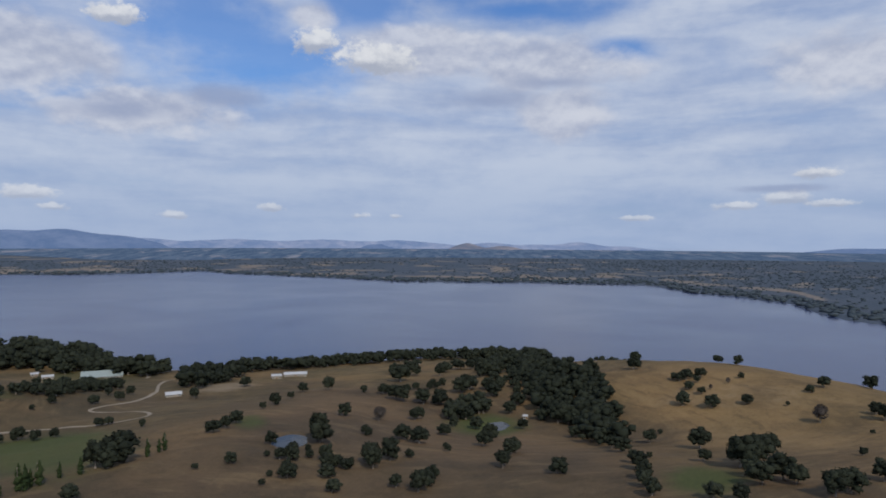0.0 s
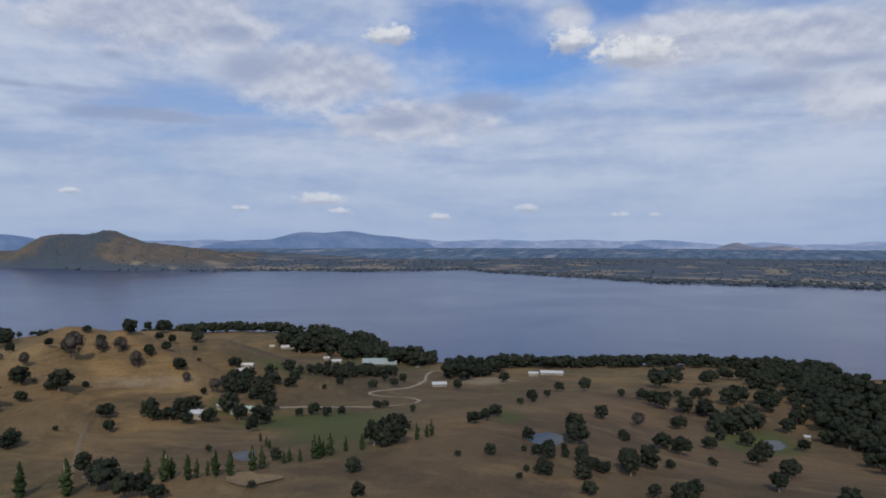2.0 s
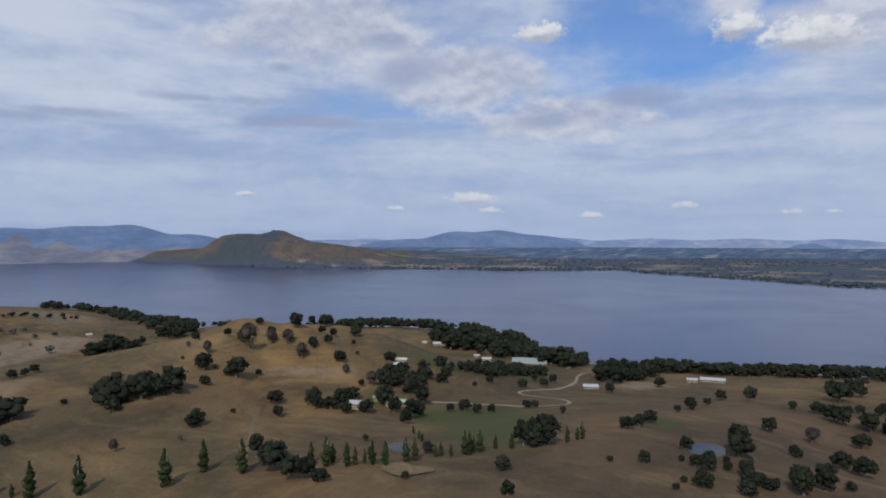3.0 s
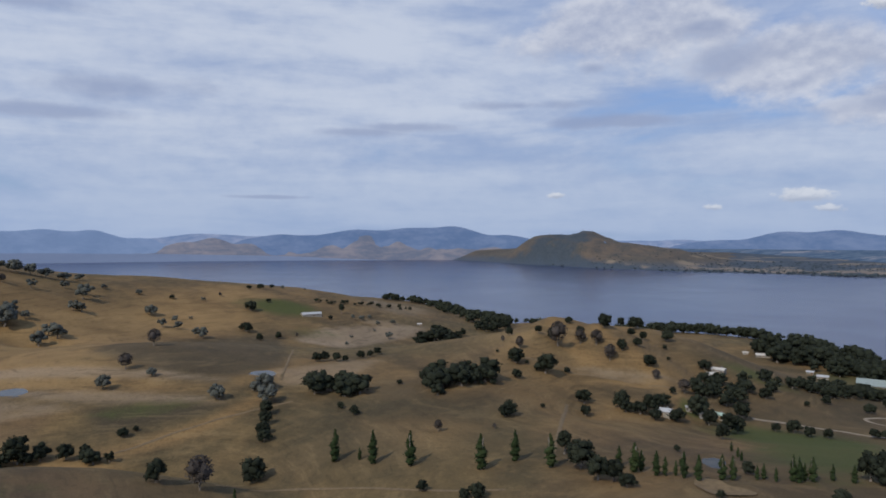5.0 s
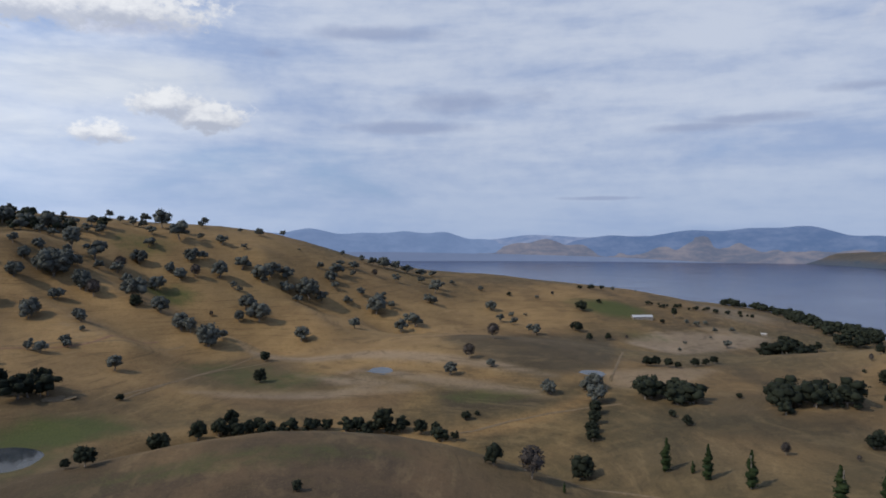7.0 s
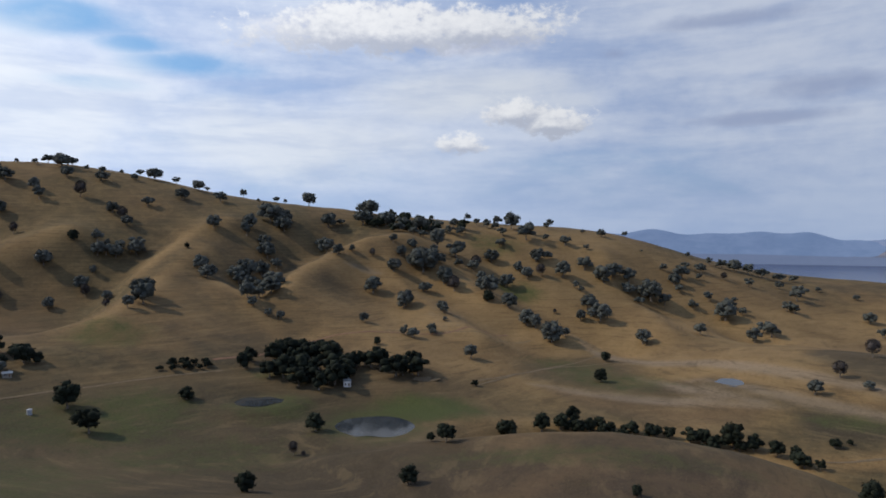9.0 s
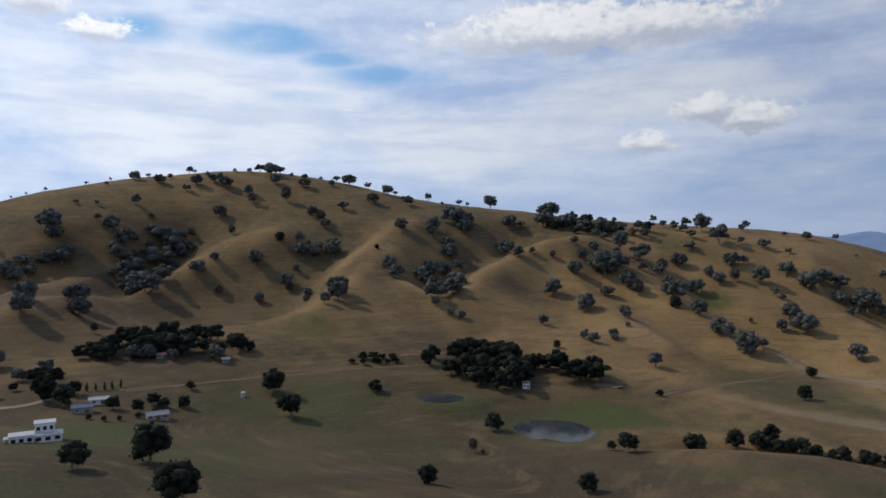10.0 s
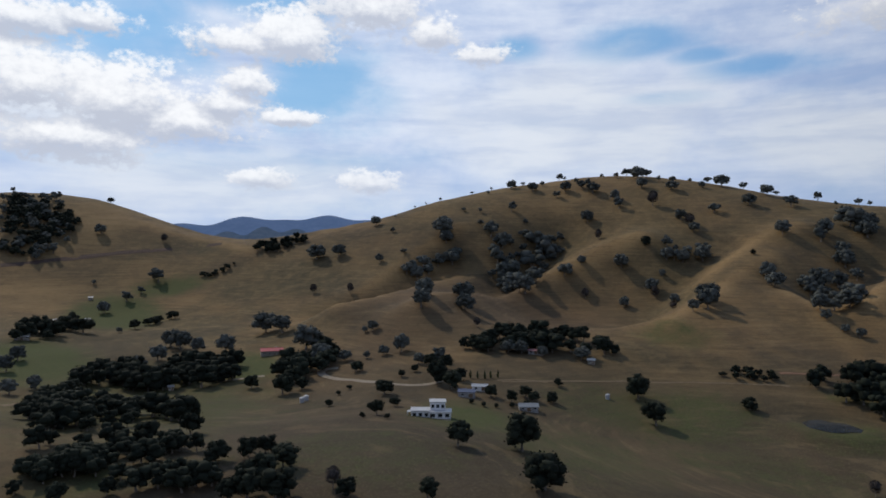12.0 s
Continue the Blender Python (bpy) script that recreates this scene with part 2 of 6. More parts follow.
    # far land, its base colour blued to stand for haze
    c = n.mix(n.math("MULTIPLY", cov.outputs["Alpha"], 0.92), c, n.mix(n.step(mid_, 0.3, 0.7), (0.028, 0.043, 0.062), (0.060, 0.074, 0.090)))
    gk = n.math("MULTIPLY", n.step(n.math("ADD", green, n.math("MULTIPLY", n.math("SUBTRACT", mid_, 0.5), 0.9)), 0.15, 0.85), 0.9)
    c = n.mix(gk, c, n.mix(n.step(fine_, 0.3, 0.7), (0.036, 0.046, 0.016), (0.074, 0.090, 0.027)))
    # far woods, haze blue put into their dark tone
    c = n.mix(n.math("MULTIPLY", n.step(n.math("ADD", wood, n.math("MULTIPLY", n.math("SUBTRACT", big, 0.5), 1.2)), 0.3, 0.7), 0.92), c,
              n.mix(n.step(mid_, 0.3, 0.7), (0.026, 0.038, 0.050), (0.050, 0.064, 0.076)))
    c = n.mix(n.step(n.math("ADD", pale, n.math("MULTIPLY", n.math("SUBTRACT", mid_, 0.5), 0.5)), 0.25, 0.75), c,
              n.mix(n.step(fine_, 0.3, 0.7), (0.176, 0.136, 0.092), (0.246, 0.194, 0.136)))
    # distance haze mixed into the far shore's base colour, paler and bluer
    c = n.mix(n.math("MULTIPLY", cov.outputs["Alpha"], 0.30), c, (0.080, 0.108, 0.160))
    n.put(p.inputs["Base Color"], c)
    bumped(n, p, n.math("ADD", tuft, n.math("MULTIPLY", fine_, 0.5)), 0.5, 0.5)
    return m


def lake_material():
    m, n, p = material("lake_water", 0.22, 0.27)
    pos = place_coords(n)
    wind = n.noise(pos, 1 / 420.0, 4.0, 0.6, 0.8)
    n.put(p.inputs["Base Color"], n.mix(n.step(wind, 0.35, 0.65), (0.022, 0.034, 0.088), (0.033, 0.048, 0.112)))
    n.put(p.inputs["Roughness"], n.math("ADD", 0.10, n.math("MULTIPLY", wind, 0.2)))
    p.inputs["IOR"].default_value = 1.33
    bumped(n, p, n.noise(pos, 1 / 14.0, 4.0, 0.6), 0.22, 0.8)
    return m


def haze_material(name, dark, colour, haze_glow):
    """Far ranges, woods and open slopes, with blue air haze put into base colour and emission."""
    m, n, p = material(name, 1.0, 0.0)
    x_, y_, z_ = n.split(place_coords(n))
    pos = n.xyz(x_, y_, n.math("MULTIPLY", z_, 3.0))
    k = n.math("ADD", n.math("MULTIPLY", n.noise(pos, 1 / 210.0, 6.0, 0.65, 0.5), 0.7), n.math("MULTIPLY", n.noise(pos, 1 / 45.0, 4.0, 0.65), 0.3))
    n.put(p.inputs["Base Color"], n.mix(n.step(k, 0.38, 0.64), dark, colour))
    p.inputs["Emission Color"].default_value = (*haze_glow, 1.0)
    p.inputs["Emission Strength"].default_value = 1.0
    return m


GRASS = ground_material()
WATER = lake_material()
# landforms: x, y, spread and height of each rise or hollow, in metres
SHORE_HILLS_LOW = (
    (250, 491, 192, 99.0), (-479, 468, 132, 94.2), (-970, 1240, 582, 7.4), (728, 772, 254, 51.7), (90, 95, 121, 44.2),
    (-197, 625, 162, 24.6), (170, 364, 108, -14.4), (-130, 243, 93, 20.0), (5, 646, 168, -8.5), (319, 190, 113, 45.8),
    (-73, 106, 92, 31.9), (-0, 1080, 258, 3.8), (146, 242, 94, 13.9), (-538, 738, 246, -52.8), (-340, 282, 133, 42.1),
    (-103, 406, 116, 48.4), (731, 634, 236, -36.7),
)
SHORE_HILLS_HIGH = (
    (-547, 1084, 283, -106.1), (-132, 894, 216, 16.5), (226, 742, 191, 27.8), (845, 841, 292, -45.4), (-295, 389, 116, -25.2),
    (-267, 1262, 305, -0.0), (1110, 1005, 453, -16.7), (602, 767, 237, 1.0), (651, 874, 268, 43.9), (835, 977, 296, 37.3),
    (582, 870, 244, -34.1), (758, 716, 317, -56.5), (1298, 750, 451, -5.0), (-542, 904, 220, 96.8), (-715, 965, 257, 55.7),
    (38, 425, 120, -37.5), (729, 652, 352, -90.8), (62, 330, 93, 27.6),
)
WEST_FLATS = (
    (-873, 8, 212, -78.4), (-2615, 229, 599, -2.0), (-1253, 291, 291, 40.3), (-277, 158, 95, 20.2), (-599, 74, 152, 84.8),
    (-1009, 775, 319, -32.1), (-271, 22, 89, 19.9), (-567, 305, 164, 0.1), (-1085, 364, 297, 44.1), (-459, 178, 130, -12.4),
)
BIG_HILL = (
    (-1174, -1842, 1365, 50.9), (-285, -461, 177, 82.8), (-617, -81, 165, -23.2), (-700, -2170, 491, 62.6), (-557, -901, 200, 194.9),
    (-1010, -199, 244, 167.4), (-217, -75, 94, 55.9), (-119, -315, 94, 11.5), (-2153, -3075, 841, -15.6), (-798, -637, 221, 133.4),
    (-1562, -1216, 475, 55.3), (-442, -570, 214, -25.7), (-282, -282, 122, -20.8), (-67, -210, 97, 45.8), (-567, -351, 144, 34.9),
    (-8, -8, 94, 24.4), (-405, -192, 110, 27.4),
)
SOUTH_HILLS_LOW = (
    (72, -766, 241, -85.7), (1143, -384, 457, 94.7), (508, -1140, 368, 130.0), (2213, 395, 534, 58.3), (1181, 207, 291, 11.6),
    (595, 65, 183, 33.8), (1841, -1302, 509, 97.4), (113, -285, 94, 47.5), (753, -919, 322, -46.9), (374, -37, 113, 49.4),
    (108, -584, 165, 51.2), (-971, -3624, 844, -7.9), (131, -1118, 208, 143.4), (435, -411, 187, 39.0), (975, -2029, 547, 124.9),
)
SOUTH_HILLS_HIGH = (
    (247, -172, 93, 30.9), (-241, -932, 151, 76.8), (2116, -765, 518, 52.1), (975, -708, 292, 83.0), (623, 284, 147, 79.4),
    (2035, 958, 510, 91.3), (1073, 535, 250, 112.3), (912, 525, 309, 13.4), (993, 334, 317, 63.9), (-114, -750, 199, 56.7),
    (282, -611, 163, 39.5), (637, -226, 166, 20.5), (2239, -198, 512, 60.7), (1426, 467, 461, 51.4), (1088, 507, 451, 6.7),
)
HILLS = SHORE_HILLS_LOW + SHORE_HILLS_HIGH + WEST_FLATS + BIG_HILL + SOUTH_HILLS_LOW + SOUTH_HILLS_HIGH
CRESTS_A = (
    (248, 644, 75, -3.4), (299, 588, 75, 3.0), (332, 518, 75, -1.8), (-483, 450, 75, 22.0), (-522, 428, 75, -15.5),
    (-456, 518, 75, -5.5), (-569, 304, 75, 4.6), (-543, 375, 75, 4.2), (-513, 427, 75, -12.6), (-1339, 173, 142, -22.0),
    (-1274, 39, 134, 1.2), (-270, -65, 75, -22.0), (-281, -23, 75, -22.0), (-299, 25, 75, -22.0), (-1309, 329, 142, 4.1),
    (-1271, 107, 134, 22.0), (-1139, -44, 120, -18.4), (-1037, -166, 110, 19.1), (-992, -237, 107, -16.7), (-907, -358, 102, 7.6),
    (-850, -446, 101, 8.1), (-437, -855, 101, -22.0), (-499, -820, 101, -21.1), (-580, -765, 101, -17.5),
)
CRESTS_B = (
    (-676, -681, 101, -6.6), (-892, -430, 104, -12.4), (-963, -288, 106, 1.4), (-653, -369, 79, -22.0), (-394, -603, 76, -22.0),
    (-325, -575, 75, -22.0), (-257, -894, 98, -17.4), (-356, -875, 99, 13.8), (-433, -857, 101, 22.0), (-591, -766, 102, 18.6),
    (-153, -948, 101, 9.8), (225, -1118, 120, 1.5), (118, -1104, 117, -15.0), (44, -1109, 117, 16.8), (-19, -1110, 117, 7.6),
    (-78, -1137, 120, -22.0),
)
HILLS = HILLS + CRESTS_A + CRESTS_B
# spurs and gullies: height, width, then places along the crest or bed
SPURS = (
    (7, 24, (-351, -161), (-384, -124), (-417, -76), (-418, -12), (-395, 30)),
    (24, 36, (-488, -641), (-442, -650), (-401, -655), (-351, -652), (-307, -631), (-231, -565), (-186, -528)),
    (24, 36, (-733, -376), (-705, -399), (-647, -410), (-589, -407), (-517, -390)),
    (22, 34, (-274, -670), (-227, -645), (-185, -602), (-155, -590), (-134, -585)),
    (12, 24, (-502, -446), (-489, -407), (-461, -359), (-431, -309)),
    (14, 32, (-707, -324), (-684, -271), (-662, -221), (-626, -150)),
    (11, 26, (-690, -372), (-640, -330), (-590, -262), (-545, -205)),
    (10, 26, (-905, -170), (-850, -150), (-790, -105), (-720, -70)),
    (9, 24, (-560, -520), (-500, -500), (-430, -470), (-360, -430)),
    (10, 26, (-640, -560), (-580, -560), (-520, -540), (-470, -520)),
    (10, 24, (-330, -780), (-270, -760), (-215, -720), (-180, -690)),
    (-28, 38, (-440, -735), (-400, -714), (-362, -692), (-330, -672), (-300, -655)),
    (-24, 36, (-720, -470), (-650, -475), (-580, -462), (-520, -425), (-470, -365), (-436, -312)),
    (-20, 32, (-300, -740), (-240, -705), (-190, -660), (-160, -640)),
    (-13, 30, (-825, -132), (-833, -93), (-855, -40), (-790, 8)),
    (-12, 30, (-800, -290), (-745, -235), (-700, -170), (-660, -110)),
    (-10, 26, (-560, -580), (-500, -570), (-430, -545), (-370, -500)),
    (-12, 26, (-470, 398), (-412, 377), (-379, 376), (-359, 387)),
    (9, 26, (-973, 763), (-448, 384), (-399, 375)),
    (6, 22, (-440, 420), (-417, 405), (-366, 404), (-318, 380)),
    (6, 24, (-466, 378), (-450, 352), (-428, 310), (-368, 235)),
    (-8, 22, (-470, 405), (-415, 372), (-371, 338), (-322, 303)),
    (-8, 22, (-470, 470), (-430, 465), (-381, 449), (-352, 451)),
    (5, 26, (41, -1027), (-2, -990), (-51, -963), (-89, -898)),
)
# the grassy bench in front of the row of trees: bearing of its brow, and the brow's height
BROW = ((58, 20), (64, 30), (71.7, 41), (75.8, 47), (85.7, 62), (91, 67), (96.4, 70), (100, 71), (107.7, 68), (112.5, 65), (118, 63), (125, 56), (134, 40))
BROW_AT = 320.0
# farm dams: x, y, half width, half length, heading, water level
FULL_DAMS = (
    (-76.8, 347.6, 9.7, 11.0, 12, 58.3),
    (38.4, 464.4, 7.7, 11.5, -5, 34.9),
    (-201.0, 264.3, 5.2, 8.1, 37, 60.1),
    (-336.4, -189.3, 20.9, 24.4, 119, 56.6),
    (-335.3, -269.3, 13.4, 12.9, 129, 63.2),
    (-497.0, 145.9, 10.6, 9.5, 74, 62.2),
    (-529.9, -10.0, 10.4, 11.3, 91, 59.8),
)
DRY_DAMS = (
    (-169.9, 227.6, 7.9, 5.6, 37, 64.6),
    (-423.3, -199.6, 5.8, 6.4, 115, 65.2),
)
PONDS = FULL_DAMS + DRY_DAMS
# ground cover by place: x, y, half width, half length, heading of the width, strength
# the first six, green flats, also darken the ground in place of cloud shade
GREEN_LOW = (
    (-252, -319, 67, 42, 142, 0.5), (-254, -241, 55, 38, 133, 0.42), (-64, -242, 45, 46, 165, 0.4), (-164, -256, 45, 65, 147, 0.45),
    (16, -404, 86, 140, -178, 0.5), (-290, -65, 84, 17, 103, 0.42), (-235, 382, 44, 37, 32, 1.0), (-303, 375, 8, 13, 39, 0.9),
    (-201, 353, 37, 84, 30, 0.75), (103, 267, 16, 26, -21, 0.8), (29, 463, 27, 42, -4, 0.8), (-113, 404, 10, 26, 16, 0.7),
    (-340, -192, 35, 39, 119, 0.6), (-331, -258, 28, 24, 128, 0.6), (-284, -314, 38, 32, 138, 0.55),
)
GREEN_HIGH = (
    (-373, -290, 23, 12, 128, 0.5), (-545, -127, 41, 34, 103, 0.5), (56, -760, 44, 69, -176, 1.0), (4, -842, 42, 29, -180, 0.8),
    (88, -535, 40, 79, -171, 0.8), (-50, -498, 25, 49, 174, 0.8), (-133, -309, 30, 40, 157, 0.7), (-349, -412, 32, 29, 140, 0.5),
    (18, -247, 41, 17, -176, 0.5), (-999, 323, 52, 41, 72, 0.9), (-872, 328, 46, 28, 69, 0.4),
    (-755, -240, 32, 21, 108, 0.7), (-522, -92, 48, 33, 100, 0.5), (-376, -178, 38, 27, 115, 0.8), (-1012, 310, 61, 30, 73, 0.6),
    (-464, 60, 35, 12, 83, 0.5), (-392, 752, 56, 111, 28, 0.5), (-842, -301, 44, 31, 110, 0.5), (-345, 506, 30, 22, 34, 0.6),
)
GREEN = GREEN_LOW + GREEN_HIGH
PALE = (
    (-920, 462, 59, 30, 63, 0.5), 
    (-205, 650, 34, 34, 17, 0.6), (-209, 643, 33, 33, 18, 0.6), (198, 464, 83, 39, -23, 0.35),
    (-370, 382, 57, 10, 44, 0.5), (-645, -379, 31, 10, 120, 0.5), (-586, -253, 33, 63, 113, 0.35), (-1134, 581, 84, 209, 63, 0.5),
)
# paddocks and stretches of pasture: what grows there, with sun and shade painted in, how strongly, how soft the edge is
# in metres, then the corners
# broad ruddy and olive stretches also paint cloud shade; gold also paints sunlit slopes
GOLD_AND_SUN, RUDDY_AND_SHADE, OLIVE_AND_SHADE, TILLED = range(4)
PADDOCKS = (
    (GOLD_AND_SUN, 0.70, 60, (-1150, 330), (-1010, 60), (-1010, -250), (-900, -430), (-693, -365), (-474, -333), (-420, -230), (-440, -150), (-490, -20), (-640, 110), (-900, 250)),
    (GOLD_AND_SUN, 0.45, 50, (-560, 470), (-450, 500), (-390, 430), (-400, 340), (-470, 300), (-560, 380)),
    (GOLD_AND_SUN, 0.45, 40, (180, 640), (520, 803), (420, 560), (200, 300), (165, 330), (136, 448), (132, 536)),
    (GOLD_AND_SUN, 0.35, 70, (-300, -960), (-560, -930), (-740, -720), (-600, -620), (-420, -780)),
    (GOLD_AND_SUN, 0.50, 50, (150, -900), (-20, -1020), (120, -1100), (300, -1100), (330, -800), (140, -760), (20, -880)),
    (GOLD_AND_SUN, 0.80, 12, (-643, -72), (-591, 30), (-468, 102), (-491, 25), (-545, -44), (-590, -85)),
    (GOLD_AND_SUN, 0.70, 14, (-479, -142), (-492, -31), (-472, 24), (-444, -21), (-456, -103)),
    (GOLD_AND_SUN, 0.75, 14, (-367, 165), (-355, 191), (-312, 204), (-295, 172), (-329, 157)),
    (OLIVE_AND_SHADE, 0.85, 6, (-622, 42), (-836, 140), (-879, 285), (-511, 167), (-497, 121), (-529, 75)),
    (OLIVE_AND_SHADE, 0.95, 5, (-479, 28), (-453, 105), (-440, 91), (-446, 34)),
    (OLIVE_AND_SHADE, 0.75, 12, (-532, -170), (-581, -130), (-590, -85), (-534, -60), (-486, -117), (-486, -155)),
    (OLIVE_AND_SHADE, 0.65, 25, (-212, -435), (-282, -384), (-350, -311), (-326, -290), (-231, -306), (-189, -388)),
    (OLIVE_AND_SHADE, 0.70, 40, (-189, -372), (-354, -330), (-345, -277), (-300, -230), (-183, -214), (-137, -244)),
    (OLIVE_AND_SHADE, 0.60, 40, (121, -603), (52, -704), (-25, -460), (2, -401), (90, -400)),
    (OLIVE_AND_SHADE, 0.55, 30, (-430, 250), (-520, 330), (-450, 330), (-380, 300), (-330, 240), (-280, 140), (-340, 110), (-420, 150)),
    (RUDDY_AND_SHADE, 0.75, 40, (-54, -371), (-101, -320), (-127, -249), (-100, -160), (-20, -150), (60, -217), (20, -330)),
    (RUDDY_AND_SHADE, 0.60, 45, (-90, -440), (-180, -640), (-330, -700), (-420, -560), (-330, -470), (-200, -480)),
    (RUDDY_AND_SHADE, 0.60, 50, (-150, 640), (60, 560), (100, 370), (110, 200), (-150, 200), (-130, 330), (-180, 480)),
    (RUDDY_AND_SHADE, 0.60, 35, (-270, 90), (-330, 20), (-330, -70), (-300, -150), (-240, -190), (-120, -120), (-120, 60)),
    (RUDDY_AND_SHADE, 0.50, 25, (-230, 480), (-180, 590), (-250, 600), (-300, 520)),
    (OLIVE_AND_SHADE, 0.75, 45, (-130, -440), (-350, -320), (-420, -180), (-340, -120), (-250, -120), (-60, -180), (40, -260), (60, -420)),
    (RUDDY_AND_SHADE, 0.55, 45, (-60, 200), (-160, 200), (-260, 260), (-240, 330), (-100, 360), (60, 330), (170, 280), (190, 210), (60, 170)),
    (OLIVE_AND_SHADE, 0.50, 40, (-430, 480), (-330, 400), (-240, 360), (-200, 420), (-240, 640), (-330, 760), (-520, 780)),
    (TILLED, 0.75, 4, (-617, -134), (-605, -29), (-528, 80), (-489, 123), (-512, 77), (-571, -27), (-600, -119)),
    (TILLED, 0.75, 4, (-473, -140), (-497, -24), (-481, 25), (-481, -23), (-469, -113)),
    (TILLED, 0.75, 4, (-537, -43), (-513, 26), (-468, 98), (-455, 107), (-483, 41)),
    (GOLD_AND_SUN, 0.90, 5, (-419, 28), (-433, 94), (-463, 140), (-451, 143), (-418, 95), (-405, 41)),
    (TILLED, 0.75, 4, (-544, -82), (-492, 15), (-484, 15), (-503, -37)),
    (RUDDY_AND_SHADE, 0.45, 6, (-470, -135), (-488, -60), (-478, 10), (-450, 0), (-440, -90)),
    (RUDDY_AND_SHADE, 0.40, 6, (-505, -100), (-545, -30), (-520, 10), (-503, -40)),
    (GOLD_AND_SUN, 0.90, 5, (-397, 310), (-356, 393), (-335, 394), (-378, 344)),
    (OLIVE_AND_SHADE, 0.70, 12, (-505, -130), (-540, -60), (-520, 0), (-500, -20), (-488, -100)),
    (TILLED, 1.0, 5, (-843, 288), (-896, 349), (-922, 529), (-870, 480), (-769, 326)),
    (TILLED, 0.55, 5, (-499, 151), (-516, 219), (-499, 242), (-452, 188), (-466, 151)),
)
# tracks: name, width, then places along the way
TRACKS = (
    ("gravel_drive", 3.2, (-284, 412), (-267, 435), (-247, 449), (-211, 451), (-199, 459), (-200, 472), (-214, 494), (-236, 505), (-255, 503), (-265, 509), (-262, 522), (-250, 546), (-250, 581), (-258, 620), (-286, 691), (-294, 727), (-286, 753)),
    ("gravel_drive", 4, (-27, -465), (-43, -468), (-59, -466)),
    ("gravel_drive", 4.2, (-103, -452), (-95, -456), (-89, -451), (-90, -441), (-98, -427), (-111, -407), (-124, -393), (-136, -385), (-149, -386), (-157, -392)),
    ("farm_track", 2.2, (-187, -376), (-228, -371), (-265, -364), (-299, -352), (-329, -335), (-357, -317)),
    ("farm_track", 2.4, (-185, -379), (-201, -378), (-218, -370)),
    ("earth_track", 2.6, (-455, -327), (-471, -310), (-502, -272), (-543, -230), (-602, -200)),
    ("earth_track", 3, (-366, -334), (-391, -326), (-416, -323)),
    ("farm_track", 1.8, (-441, -175), (-490, -156), (-552, -133), (-595, -95), (-592, -47)),
    ("farm_track", 1.8, (-505, -277), (-537, -255), (-549, -209), (-601, -177)),
    ("farm_track", 2.0, (-321, 72), (-314, 101), (-275, 124), (-238, 144), (-220, 163)),
    ("farm_track", 2.2, (-412, 39), (-424, 70), (-430, 110), (-432, 147)),
    ("farm_track", 2.0, (-462, 145), (-485, 157), (-530, 176), (-591, 201)),
    ("farm_track", 2.2, (-342, 301), (-290, 251), (-260, 222), (-242, 204)),
    ("earth_cut", 9, (181, -901), (128, -917), (81, -932), (37, -941), (-16, -951), (-61, -941)),
    ("farm_track", 2.0, (-417, 318), (-402, 339), (-377, 368), (-346, 388), (-323, 391)),
    ("farm_track", 6, (81, -402), (73, -412)),
    ("farm_track", 1.8, (-439, -169), (-506, -151), (-565, -132), (-619, -111)),
    ("gravel_drive", 3, (-363, 777), (-371, 820), (-357, 815), (-330, 779), (-326, 753)),
)
LAKE = 0.0


def lattice(ix, iy):
    h = np.sin(ix * 127.1 + iy * 311.7) * 43758.5453
    return h - np.floor(h)


def rough(x, y, size, octaves=3):
    """Smooth random relief between about -1 and 1, with features of the given size in metres."""
    total, amp, weight = 0.0, 1.0, 0.0
    for _ in range(octaves):
        u, v = x / size, y / size
        ix, iy = np.floor(u), np.floor(v)
        a, b = u - ix, v - iy
        a, b = a * a * (3 - 2 * a), b * b * (3 - 2 * b)
        total = total + amp * (lattice(ix, iy) * (1 - a) * (1 - b) + lattice(ix + 1, iy) * a * (1 - b)
                               + lattice(ix, iy + 1) * (1 - a) * b + lattice(ix + 1, iy + 1) * a * b)
        weight, amp, size = weight + amp, amp * 0.5, size * 0.5
    return 2 * total / weight - 1


# the far shore: azimuth (degrees) and distance (metres) of its line
FAR_SHORE = ((-60, 1350), (-40, 1530), (-30.5, 1620), (-28.5, 1770), (-27, 2000), (-20, 2220), (-16.5, 2530), (-4, 2535), (4, 2600), (9, 2780),
             (13, 2940), (17, 3180), (19.5, 3390), (24, 3230), (29, 3250), (34, 3340), (40, 3390), (46, 3650), (52, 4080), (57, 4700),
             (60, 4930), (61, 5600), (84, 5600), (130, 5600))
# low hills beyond the lake: azimuth, distance, spread across, spread along, height
FAR_HILLS = ((51.6, 4250, 120, 260, 74), (49.8, 4220, 112, 260, 90), (48.5, 4210, 90, 260, 18), (47.2, 4200, 95, 270, 83), (45.2, 4150, 120, 270, 86),
             (43, 4080, 140, 260, 27), (40.6, 3960, 150, 250, 52), (55, 4480, 240, 200, 14))


def azimuth(x, y):
    return np.degrees(np.arctan2(-x, y))


def line_gap(x, y, way):
    """The distance to a line through the given places."""
    near = np.full(x.shape, 1e9)
    for (ax, ay), (bx, by) in zip(way, way[1:]):
        k = np.clip(((x - ax) * (bx - ax) + (y - ay) * (by - ay)) / ((bx - ax) ** 2 + (by - ay) ** 2 + 1e-9), 0, 1)
        near = np.minimum(near, np.hypot(x - ax - k * (bx - ax), y - ay - k * (by - ay)))
    return near


